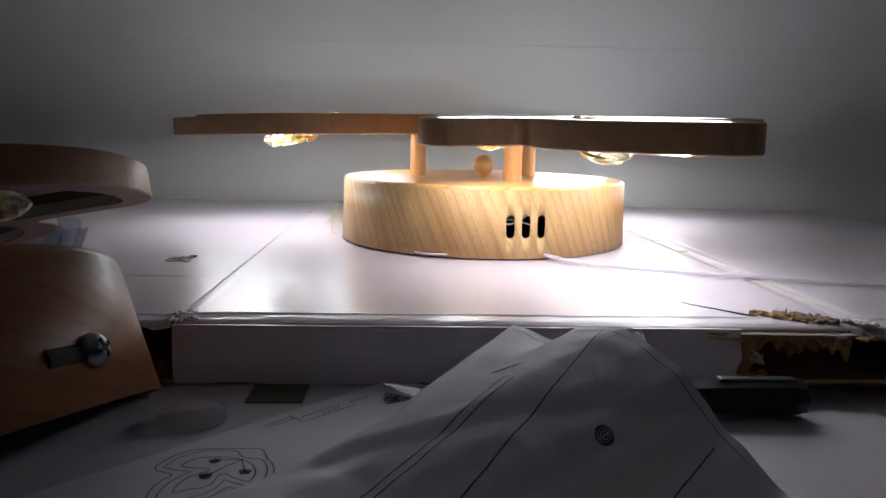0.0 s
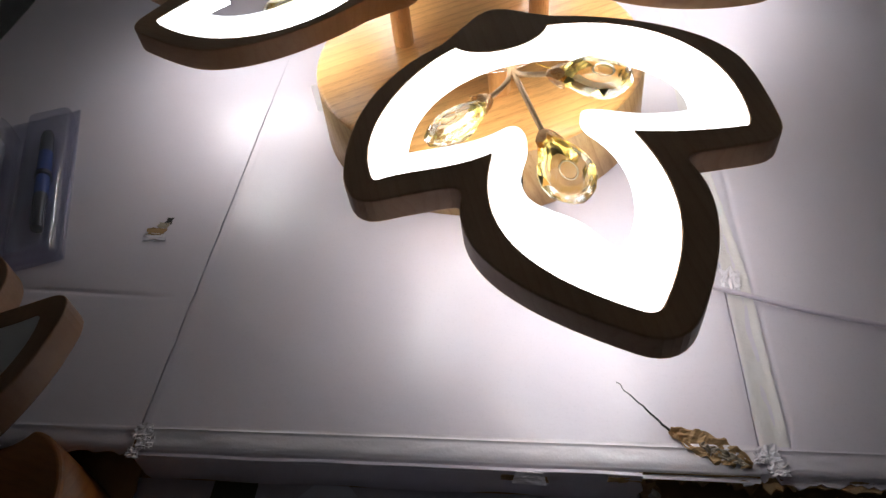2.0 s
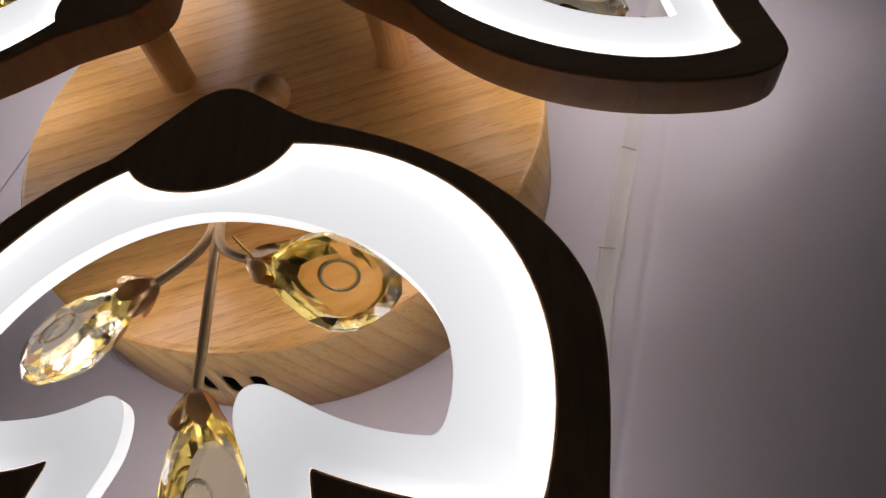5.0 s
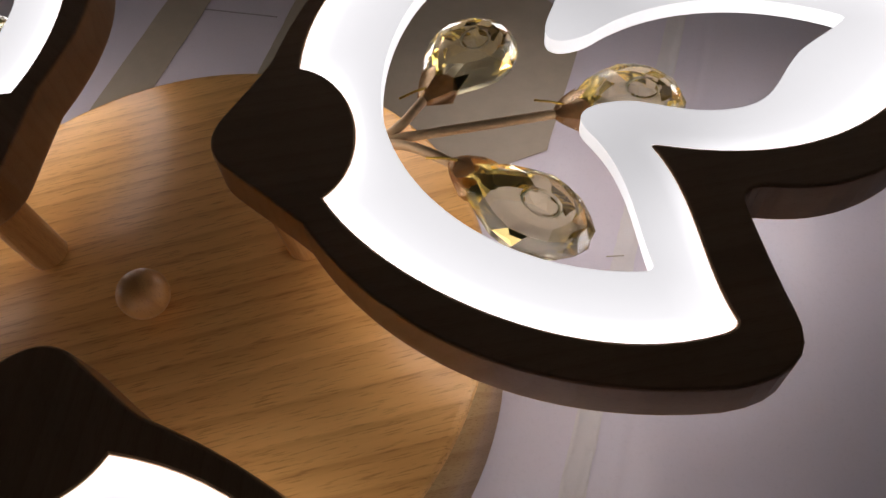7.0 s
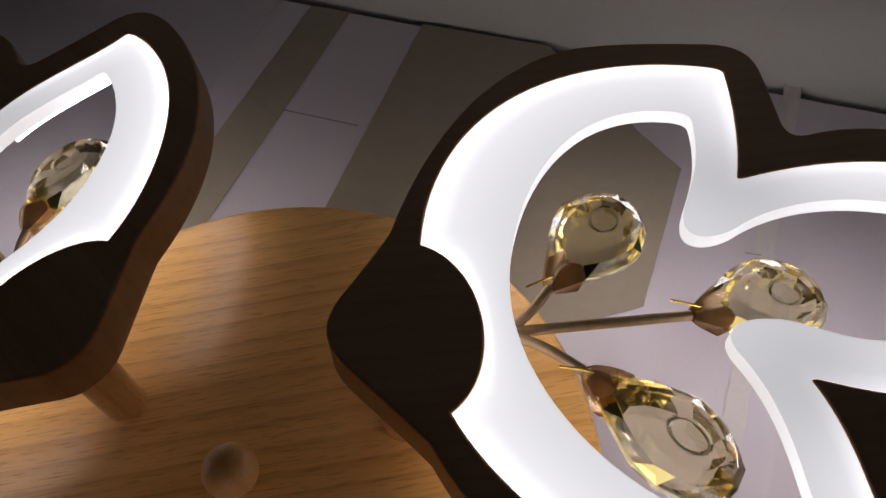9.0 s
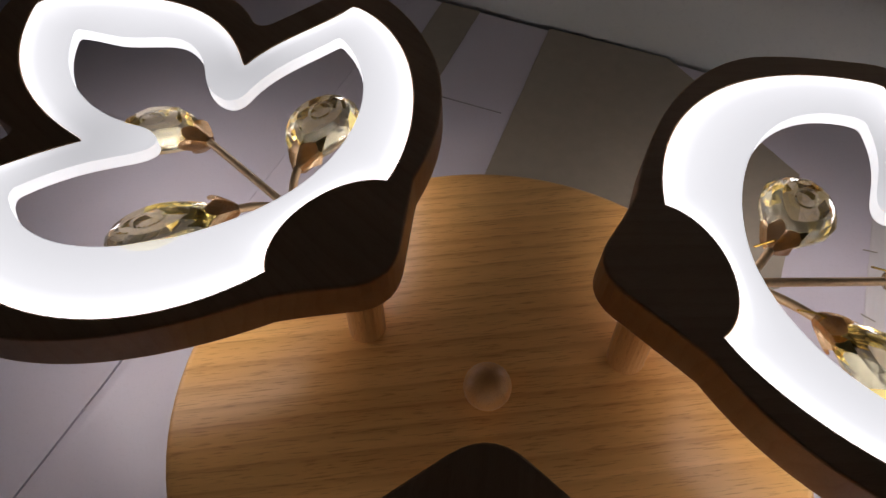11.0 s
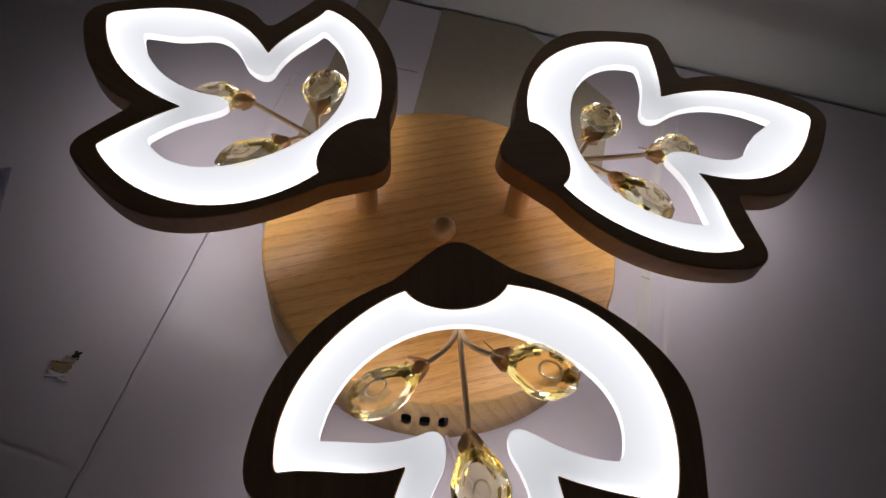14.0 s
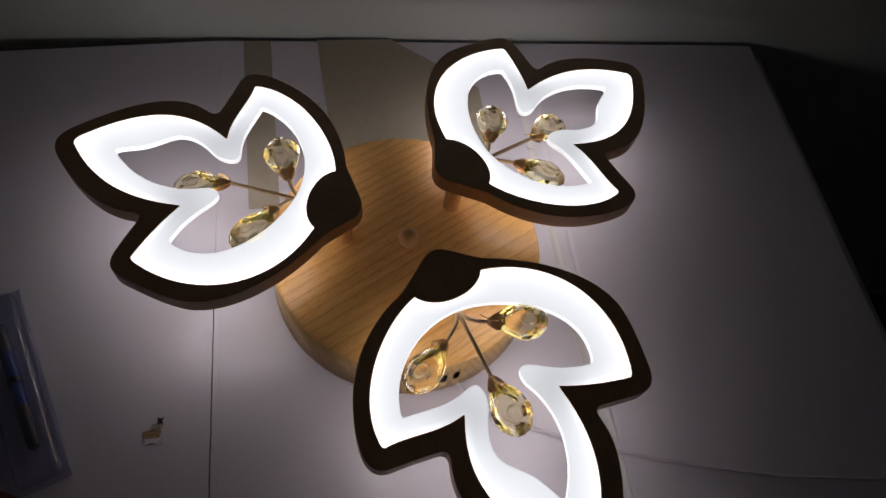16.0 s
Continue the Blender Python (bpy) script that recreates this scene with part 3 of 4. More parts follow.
lines = sorted({round(X0 + 0.0125 * i, 4) for i in range(87)} | {round(s + d * 0.0011, 4) for s in (XA, XB, XB + 0.018) for d in range(-6, 10)})
rows = sorted({round(Y0 + 0.0115 * i, 4) for i in range(60)} | {Y1} | {round(-0.228 + 0.0011 * d, 4) for d in range(-12, 10)})
for k, (a, b) in enumerate(((X0, XA - 0.0006), (XA + 0.0006, XB - 0.0004), (XB + 0.0004, X1))):
    xs = [a] + [x for x in lines if a + 0.0004 < x < b - 0.0004 and abs(x - XA) > 0.004] + [b]
    bm = bmesh.new()
    grid = [[bm.verts.new((x + ((0.0007 * noise.noise((y * 70, 0, 0)) + (XA - x) * 0.8 * max(0.0, min(1.0, (y + 0.02) / 0.1))) if abs(x - XA) < 0.001 else 0), y - back_skew(x) * max(0.0, y / Y1), crease(x, y))) for y in rows] for x in xs]
    for p, q in zip(grid, grid[1:]):
        for j in range(len(rows) - 1):
            bm.faces.new((p[j], q[j], q[j + 1], p[j + 1]))
    res = bmesh.ops.extrude_face_region(bm, geom=list(bm.faces))
    for v in res["geom"]:
        if isinstance(v, bmesh.types.BMVert):
            v.co.z -= 0.0034
    bmesh.ops.recalc_face_normals(bm, faces=bm.faces)
    part("top_panel", bm, CARD, carton, smooth=True)


def brow(x, y):
    """The taped front edge: two long folds that dip towards the front."""
    k = (Y0 - y) / (Y0 - YF)
    return 0.0002 - 0.0007 * k - 0.0026 * max(0.0, min(1.05, k)) ** 9 + 0.0007 * math.exp(-(((k - 0.06 - 0.05 * noise.noise((x * 7, 3, 0))) / 0.045) ** 2)) + 0.0006 * math.exp(-(((k - 0.97) / 0.05) ** 2)) + 0.0005 * noise.noise((x * 14, k * 1.2, 7.0)) + 0.0003 * noise.noise((x * 60, k * 3, 1.0))


part("edge_tape", thicken(rough_sheet(XA + 0.001, 0.1705, YF - 0.0035, Y0 + 0.002, 150, 34, brow, 3, 0.0012, "right"), 0.0005), TAPE, carton, "wrinkled clear tape", smooth=True)
part("edge_tape", thicken(rough_sheet(X0, XA - 0.001, YF - 0.001, Y0 + 0.002, 80, 12, lambda x, y: brow(x, y) - 0.0008, 5, 0.0015, "front"), 0.0007), CARD, carton, smooth=True)
part("edge_tape", thicken(rough_sheet(0.160, X1, YF - 0.003, Y0 + 0.002, 120, 24, lambda x, y: brow(x, y) - 0.0006, 9, 0.0028, "front left"), 0.0012), CARD, carton, "torn white edge of the lid", smooth=True)
front = part("front_panel", thicken(rough_sheet(XA + 0.001, 0.106, 0, 1, 60, 8, lambda x, y: 0.0, 6, 0.004, "right"), 0.002), CARD, carton)
for v in front.data.vertices:
    k = v.co.y
    v.co = (v.co.x, YF - 0.0012 - 0.0016 * math.sin(math.pi * min(1, max(0, k))) + 0.0012 * noise.noise((v.co.x * 20, k * 2, 0)) + (v.co.z * 1.0), ZL + 0.0004 + 0.0335 * k)
part("bottom_panel", box(bmesh.new(), X0, -0.352, ZL + 0.0002, X1, Y1, ZL + 0.003), KRAFT, carton, "brown kraft board")
inner_a = part("inner_board", thicken(rough_sheet(X0, XA - 0.004, 0, 1, 30, 6, lambda x, y: 0.0, 2), 0.002), KRAFT, carton)
inner_b = part("inner_board", thicken(rough_sheet(0.100, X1, 0, 1, 40, 6, lambda x, y: 0.0, 4), 0.002), KRAFT, carton)
for ob, y0, bow in ((inner_a, -0.290, 0.004), (inner_b, -0.215, 0.003)):
    for v in ob.data.vertices:
        k = v.co.y
        v.co = (v.co.x, y0 + v.co.z - bow * noise.noise((v.co.x * 9, k * 2, 3)), ZL + 0.003 + 0.028 * k)
flap = part("torn_flap", thicken(rough_sheet(0.112, X1, 0.0, 1.0, 130, 9, lambda x, y: 0.0, 12, 0.07, "front"), 0.0013), KRAFT, carton, "torn brown flap bent up at its front", smooth=True)
for v in flap.data.vertices:
    # k runs from the ragged front edge back into the box
    x, k, t = v.co.x, v.co.y, v.co.z
    far = max(0.0, min(1.0, (x - 0.165) / 0.06))
    out_by = 0.023 + 0.006 * (1 - far) + 0.004 * noise.noise((x * 16, 8.0, 0.0))
    lift = 0.009 - 0.003 * far + 0.003 * noise.noise((x * 22, 3.0, 0.0))
    v.co = (x, -0.350 - out_by * (1 - k), ZL + 0.0045 + lift * (1 - k) ** 1.5 + 0.0010 * noise.noise((x * 50, k * 4, 2.0)) + t)
part("torn_flap", thicken(rough_sheet(-0.330, XA - 0.006, -0.374, -0.340, 24, 6, lambda x, y: ZL + 0.0015 + 0.25 * (y + 0.374) + 0.0012 * noise.noise((x * 40, y * 60, 5)), 13, 0.0025, "front right"), 0.0016), KRAFT, carton, "torn brown flap")


def torn_skirt(x0, x1, y, z, depth, seed, lean=0.3):
    """Torn board that hangs from the lid's edge, with a ragged lower edge."""
    bm = bmesh.new()
    grid = []
    steps = int((x1 - x0) / 0.0013)
    for i in range(steps + 1):
        u = i / steps
        x = x0 + (x1 - x0) * u
        d = depth * (0.45 + 0.9 * abs(noise.noise((x * 75, seed, 0.0))) + 0.45 * noise.noise((x * 230, seed, 1.0))) * min(1.0, 8 * u + 0.25, 8 * (1 - u) + 0.25)
        col = []
        for j in range(7):
            k = j / 6
            col.append(bm.verts.new((x + 0.0012 * k * noise.noise((x * 90, k * 2, seed)), y - lean * d * k + 0.0028 * k * noise.noise((x * 60, k * 2.5, seed + 4)), z - d * k)))
        grid.append(col)
    for a, b in zip(grid, grid[1:]):
        for j in range(6):
            bm.faces.new((a[j], b[j], b[j + 1], a[j + 1]))
    return thicken(bm, 0.0007)


def torn_leaf(a, b, c, d, seed, amp=0.0012, t=0.0006):
    """A small torn leaf stretched between four corners, with uneven edges."""
    bm = bmesh.new()
    a, b, c, d = (Vector(p) for p in (a, b, c, d))
    up = (b - a).cross(d - a).normalized()
    n = 9
    grid = []
    for i in range(n + 1):
        col = []
        for j in range(n + 1):
            rim = i in (0, n) or j in (0, n)
            u, v = i / n + (0.05 * noise.noise((j * 1.3, seed, 5.0)) if rim else 0), j / n + (0.09 * noise.noise((i * 1.3, seed, 9.0)) if rim else 0)
            p = a.lerp(b, u).lerp(d.lerp(c, u), v)
            col.append(bm.verts.new(p + up * amp * (noise.noise((2.2 * u, 2.2 * v, seed)) + 0.4 * noise.noise((7 * u, 7 * v, seed)))))
        grid.append(col)
    for p, q in zip(grid, grid[1:]):
        for j in range(n):
            bm.faces.new((p[j], q[j], q[j + 1], p[j + 1]))
    return thicken(bm, t)


part("torn_fringe", torn_skirt(0.104, 0.170, -0.3495, -0.0030, 0.0120, 3.0, 0.15), KRAFT, carton, "ragged brown board under the lid")
part("torn_fringe", torn_skirt(0.108, 0.168, -0.3450, -0.0050, 0.0160, 8.0, 0.0), KRAFT, carton, "ragged brown board under the lid")
part("torn_fringe", torn_skirt(0.154, 0.170, -0.3515, -0.0050, 0.0170, 5.0, 0.05), KRAFT, carton, "hanging triangle of torn board")
for k, (a, b, c, d) in enumerate((
        ((0.086, -0.3600, -0.0060), (0.108, -0.3590, -0.0100), (0.107, -0.3585, -0.0050), (0.087, -0.3590, -0.0035)),
        ((0.108, -0.3590, -0.0290), (0.117, -0.3600, -0.0180), (0.113, -0.3585, -0.0080), (0.105, -0.3580, -0.0160)),
        ((0.110, -0.3625, -0.0190), (0.117, -0.3650, -0.0205), (0.116, -0.3630, -0.0150), (0.112, -0.3600, -0.0130)),
        ((0.106, -0.3680, -0.0330), (0.122, -0.3740, -0.0330), (0.119, -0.3610, -0.0240), (0.107, -0.3600, -0.0270)))):
    flake = part("torn_flake", torn_leaf(a, b, c, d, 20.0 + k, 0.0022), PATCH if k == 2 else KRAFT, carton, "torn brown board")
    flake.location.y = 0.0055
part("torn_fringe", thicken(rough_sheet(0.1715, X1, YF - 0.0050, YF + 0.010, 110, 4, lambda x, y: brow(x, y) - 0.0026 + 0.0010 * noise.noise((x * 120, y * 90, 3)), 15, 0.0030, "front"), 0.0012), KRAFT, carton, "ragged brown fringe")


def gash(p0, p1, width, seed):
    """A long torn leaf of board lying open in the lid."""
    bm = bmesh.new()
    p0, p1 = Vector(p0), Vector(p1)
    along = p1 - p0
    side = Vector((-along.y, along.x)).normalized()
    grid = []
    for i in range(31):
        u = i / 30
        half = width * math.sin(math.pi * (0.03 + 0.94 * u)) ** 0.7 * (1 + 0.35 * noise.noise((u * 9, seed, 0)))
        col = []
        for j in range(9):
            v = j / 4 - 1
            c = p0 + along * u + side * v * half
            z = brow(c.x, min(c.y, Y0)) + 0.0014 + 0.0034 * noise.noise((u * 11, v * 2.2, seed)) + 0.0010 * noise.noise((u * 40, v * 6, seed)) - 0.0012 * (1 - v * v)
            col.append(bm.verts.new((c.x, c.y, z)))
        grid.append(col)
    for a, b in zip(grid, grid[1:]):
        for j in range(8):
            bm.faces.new((a[j], b[j], b[j + 1], a[j + 1]))
    return thicken(bm, 0.0006)


part("torn_gash", gash((0.1235, -0.3240), (0.1660, -0.3445), 0.0080, 4.0), KRAFT, carton, "torn leaf of brown board")
part("torn_gash", gash((0.1390, -0.3330), (0.1640, -0.3450), 0.0026, 9.0), PATCH, carton, "torn leaf of grey-brown board")
for k, (x, y, s2) in enumerate(((0.176, -0.338, 0.006), (0.180, -0.346, 0.005), (0.172, -0.3395, 0.004))):
    part("tape_end", crumpled(x, y, 0.0012, s2, s2 * 0.9, 0.0014, 90 + k), TAPE, carton, "crumpled end of clear tape")
part("torn_flake", torn_leaf((0.032, -0.3630, -0.0075), (0.052, -0.3635, -0.0085), (0.050, -0.3585, -0.0022), (0.034, -0.3580, -0.0018), 41.0, 0.0012), TAPE, carton, "lifted scrap of white skin").location.y = 0.0055
part("torn_flake", torn_leaf((0.025, -0.3600, -0.0095), (0.053, -0.3605, -0.0105), (0.052, -0.3590, -0.0060), (0.026, -0.3590, -0.0060), 42.0, 0.0014), KRAFT, carton).location.y = 0.0055
for k, (x, y, s) in enumerate(((-0.199, -0.337, 0.006), (-0.196, -0.345, 0.005), (-0.201, -0.352, 0.004))):
    part("tape_end", crumpled(x, y, 0.0012, s, s * 0.9, 0.0013, 50 + k), TAPE, carton, "crumpled end of clear tape")
part("tape_end", crumpled(0.1755, -0.2085, 0.0022, 0.0065, 0.010, 0.0016, 61), TAPE, carton, "lifted scrap of tape")
seam_b = part("seam_tape", thicken(rough_sheet(0.1660, 0.1765, -0.334, 0.352, 10, 150, lambda x, y: crease(x, y) + 0.0005 + 0.0005 * abs(noise.noise((x * 150, y * 26, 3))) + 0.0005 * (math.exp(-(((x - 0.1668) / 0.0010) ** 2)) + math.exp(-(((x - 0.1758) / 0.0010) ** 2))), 8, 0.0007, "left right"), 0.0003), CREAM, carton, "wrinkled cream tape over the seam", smooth=True)
for v in seam_b.data.vertices:
    # the tape widens and drifts aside towards the front
    f = max(0.0, min(1.0, (-0.05 - v.co.y) / 0.15))
    u = (v.co.x - 0.1660) / 0.0105
    v.co.x += f * (0.0065 + 0.0055 * u)
for k, (x, y, a) in enumerate(((0.167, 0.10, 0.3), (0.171, 0.05, -0.2), (0.169, -0.02, 0.1), (0.172, -0.09, 0.4), (0.168, 0.16, -0.3), (0.166, 0.21, 0.1), (-0.2, 0.18, 0.2), (-0.197, 0.2, -0.2))):
    bm = bmesh.new()
    tube(bm, [(x + 0.008 * t - 0.004, y + a * 0.008 * t, crease(x, y) + 0.0016) for t in (0, 0.3, 0.6, 1)], 0.00035, 6)
    part("wrinkle", bm, PATCH, carton)
bm = bmesh.new()
tube(bm, [(0.095 + 0.030 * t + 0.0016 * noise.noise((t * 9, 1, 0)), -0.2906 - 0.034 * t + 0.0016 * noise.noise((t * 9, 5, 0)), crease(0.1, -0.31) + 0.0002) for t in (i / 18 for i in range(19))], 0.0006, 6, lambda t: 0.4 + 1.1 * t)
part("crack", bm, DARK, carton, "dark split in the lid")
bm = bmesh.new()
tube(bm, [(-0.149 + 0.066 * i / 8, 0.242 + 0.0004 * noise.noise((i, 0, 0)), crease(-0.149 + 0.066 * i / 8, 0.242) - 0.0001) for i in range(9)], 0.0006, 6)
part("cut_line", bm, PRINT_GREY, carton)


def film(name, corners, lift, mat, label, category):
    """A thin film lying on the lid, with a little thickness."""
    bm = bmesh.new()
    pts = []
    for i, c in enumerate(corners):
        d = corners[(i + 1) % len(corners)]
        steps = max(2, int(math.dist(c, d) / 0.012))
        pts += [(c[0] + (d[0] - c[0]) * t / steps, c[1] + (d[1] - c[1]) * t / steps) for t in range(steps)]
    vs = [bm.verts.new((x + 0.0006 * noise.noise((x * 80, y * 80, 0)), y, crease(x, y) + lift)) for x, y in pts]
    es = [bm.edges.new((vs[i], vs[(i + 1) % len(vs)])) for i in range(len(vs))]
    bmesh.ops.triangle_fill(bm, edges=es, use_beauty=True, normal=(0, 0, 1))
    bmesh.ops.recalc_face_normals(bm, faces=bm.faces)
    res = bmesh.ops.extrude_face_region(bm, geom=list(bm.faces))
    for v in res["geom"]:
        if isinstance(v, bmesh.types.BMVert):
            v.co.z += 0.00015
    bmesh.ops.recalc_face_normals(bm, faces=bm.faces)
    return tagged(part(name, bm, mat), label, category)


film("tape_strip", ((-0.180, 0.354), (-0.145, 0.354), (-0.138, 0.087), (-0.173, 0.087)), 0.0006, PATCH, "grey-brown tape strip stuck on the white carton", "tape")
film("paper_patch", ((-0.084, 0.354), (0.014, 0.353), (0.060, 0.317), (0.094, 0.285), (0.124, 0.262), (0.124, 0.160), (0.084, 0.131), (0.04, 0.09), (-0.066, 0.09), (-0.073, 0.174)), 0.0006, PATCH, "grey-brown paper patch stuck on the white carton", "paper")

scrap = thing("torn_spot", STRETCH @ Matrix.Translation((-0.2555, -0.158, crease(-0.2555, -0.158))), "small torn brown spot in the carton's white skin", "tear")
for k, (x, y, sx, sy, mat) in enumerate(((0.0, -0.008, 0.0075, 0.0035, TAPE), (0.0, -0.002, 0.0070, 0.0040, KRAFT), (0.003, 0.005, 0.0045, 0.0030, PATCH), (0.006, 0.010, 0.0025, 0.0035, DARK))):
    part("flake", crumpled(x, y, 0.0010, sx, sy, 0.0008, 70 + k, 6), mat, scrap)

lower = thing("lower_carton", STRETCH, "large white carton under the flat one", "box")
part("body", box(bmesh.new(), -0.262, -1.0, ZL - 0.3, 0.56, 0.3555, ZL - 0.0042, 0.002), CARD_LOW, lower)
for a, b in ((-0.262, 0.1643), (0.1657, 0.56)):
    part("top_flap", box(bmesh.new(), a, -1.0, ZL - 0.0040, b, 0.3555, ZL - 0.0004, 0.0010), CARD_LOW, lower)
tagged(part("side_carton", box(bmesh.new(), -0.95, -1.0, -0.5, -0.264, -0.3745, -0.112, 0.003), CARD_LOW), "lower white carton under the leaning lamp", "box")
bm = box(bmesh.new(), -0.1635, -0.3885, ZL - 0.0002, -0.1335, -0.3555, ZL + 0.0006, 0.0002)
tagged(part("tape_piece", bm, plain("olive_tape", (0.10, 0.09, 0.055), 0.35)), "square of olive packing tape on the lower carton", "tape")

# ---- cable ----
cable = bmesh.new()
pts = [(0.035, -0.130, 0.006), (0.038, -0.143, 0.003), (0.052, -0.163, 0.0022), (0.075, -0.181, 0.0018), (0.0995, -0.1935, 0.0018), (0.138, -0.210, 0.0018), (0.182, -0.2265, 0.0028), (0.225, -0.240, 0.0018), (0.275, -0.253, 0.0018), (0.36, -0.272, 0.0018), (0.45, -0.284, 0.0018), (0.56, -0.292, 0.0)]
tube(cable, pts, 0.0017, 10)
tagged(part("power_cable", cable, PVC, smooth=True), "thin white power cable from the lamp base across the carton", "cable")
loop = bmesh.new()
tube(loop, [(-0.050 + 0.024 * math.cos(a), -0.126 + 0.016 * math.sin(a), 0.0022) for a in (2 * math.pi * i / 20 for i in range(20))], 0.0009, 8)
tagged(part("wire_loop", loop, PVC, smooth=True), "thin white wire loop under the lamp base", "wire")
tag = bmesh.new()
box(tag, -0.158, -0.010, 0.0008, -0.1425, -0.0092, 0.030, 0.0002)
tagged(part("plastic_tag", tag, glass("milky_plastic", (0.9, 0.9, 0.85), 0.35, 1.2)), "milky plastic tag standing beside the lamp base", "tag")

# ---- screwdriver ----
driver = thing("screwdriver", STRETCH @ Matrix.Translation((0.0, -0.3935, ZL + 0.0105)) @ Matrix.Rotation(radians(-1.0), 4, "Z"), "black-handled screwdriver lying on the lower carton", "screwdriver")
along = Matrix.Rotation(radians(90), 4, "Y")
bm = bmesh.new()
lathe(bm, ((0.0, 0.034), (0.0060, 0.0345), (0.0082, 0.040), (0.0090, 0.052), (0.0086, 0.064), (0.0094, 0.072), (0.0102, 0.095), (0.0100, 0.112), (0.0085, 0.1195), (0.0, 0.1205)), 8, along)
part("handle", bm, RUBBER, driver, "glossy black plastic")
bm = bmesh.new()
lathe(bm, ((0.0, -0.058), (0.0026, -0.058), (0.0029, -0.05), (0.0029, 0.036), (0.0, 0.036)), 14, along)
part("shaft", bm, STEEL, driver, "dark steel", smooth=True)
# greyer raised strip stands in for the highlight along the handle
bm = bmesh.new()
box(bm, 0.076, -0.0030, 0.0080, 0.1140, 0.0030, 0.0101, 0.0009)
part("handle_highlight", bm, plain("grey_highlight", (0.05, 0.05, 0.055), 0.3), driver, "grey strip painted as the handle's highlight")

# ---- blister pack with remote and pen ----
pack_m = Matrix.Translation((-0.4045, 0.001, 0.0)) @ Matrix.Rotation(radians(-69.4), 4, "Z")
pack = thing("blister_pack", pack_m, "clear plastic blister pack lying on the white carton", "packaging")
film_m = bpy.data.materials.new("clear_film")
film_m.use_nodes = True
nt = film_m.node_tree
nt.nodes.clear()
out = nt.nodes.new("ShaderNodeOutputMaterial")
clear = nt.nodes.new("ShaderNodeBsdfTransparent")
clear.inputs[0].default_value = (0.90, 0.90, 0.965, 1)
milk = nt.nodes.new("ShaderNodeBsdfDiffuse")
milk.inputs[0].default_value = (0.75, 0.75, 0.82, 1)
veil = nt.nodes.new("ShaderNodeMixShader")
veil.inputs[0].default_value = 0.05
nt.links.new(clear.outputs[0], veil.inputs[1])
nt.links.new(milk.outputs[0], veil.inputs[2])
gloss = nt.nodes.new("ShaderNodeBsdfGlossy")
gloss.inputs["Roughness"].default_value = 0.12
facing = nt.nodes.new("ShaderNodeLayerWeight")
facing.inputs[0].default_value = 0.35
fres = nt.nodes.new("ShaderNodeMapRange")
fres.inputs["To Min"].default_value = 0.05
fres.inputs["To Max"].default_value = 0.45
nt.links.new(facing.outputs["Facing"], fres.inputs["Value"])
blend = nt.nodes.new("ShaderNodeMixShader")
nt.links.new(fres.outputs[0], blend.inputs[0])
nt.links.new(veil.outputs[0], blend.inputs[1])
nt.links.new(gloss.outputs[0], blend.inputs[2])
nt.links.new(blend.outputs[0], out.inputs[0])


def dome(x0, x1, y0, y1, h, round_r):
    """A vacuum-formed hood: a soft-edged box with no floor."""
    bm = bmesh.new()
    box(bm, x0, y0, 0.0, x1, y1, h)
    top = [e for e in bm.edges if (e.verts[0].co.z + e.verts[1].co.z) > h * 0.9]
    bmesh.ops.bevel(bm, geom=top, offset=round_r, segments=4, affect="EDGES", profile=0.5)
    bmesh.ops.delete(bm, geom=[f for f in bm.faces if all(v.co.z < 1e-4 for v in f.verts)], context="FACES")
    return bm


part("backing_sheet", box(bmesh.new(), 0.0, -0.150, 0.0004, 0.212, 0.0, 0.0010, 0.0002), film_m, pack)
part("hood", dome(0.004, 0.206, -0.046, -0.006, 0.013, 0.006), film_m, pack, smooth=True)
part("hood", dome(0.018, 0.198, -0.122, -0.056, 0.030, 0.012), film_m, pack, smooth=True)
part("rim", tube(bmesh.new(), [(0.001 + 0.208 * t, -0.002, 0.0016) for t in (0, 0.25, 0.5, 0.75, 1)], 0.0010, 8), film_m, pack)

remote = thing("remote_control", pack_m @ pose(0.108, -0.089, 0.0018), "grey remote control inside the clear blister pack", "remote")
bm = box(bmesh.new(), -0.072, -0.024, 0.0, 0.072, 0.024, 0.017, 0.006)
part("body", bm, GREY_PLASTIC, remote, smooth=False)
for i in range(4):
    part("button", box(bmesh.new(), -0.012 + 0.011 * i, -0.010, 0.0168, -0.005 + 0.011 * i, 0.004, 0.0184, 0.0006), BUTTONS, remote)
for x, y in ((-0.048, -0.010), (-0.048, 0.010), (-0.034, -0.010), (-0.034, 0.010), (-0.058, 0.0), (-0.041, 0.0)):
    bm = bmesh.new()
    lathe(bm, ((0.0045, 0.0166), (0.0045, 0.0180), (0.0035, 0.0186), (0, 0.0186)), 14, Matrix.Translation((x, y, 0)))
    part("button", bm, BUTTONS, remote)

pen = thing("pen", pack_m @ pose(0.036, -0.026, 0.0062, 0, 0, 1.2), "blue and black pen inside the clear blister pack", "pen")
def turned(name, profile, mat, label):
    bm = bmesh.new()
    lathe(bm, profile, 18, along)
    return part(name, bm, mat, pen, label, smooth=True)


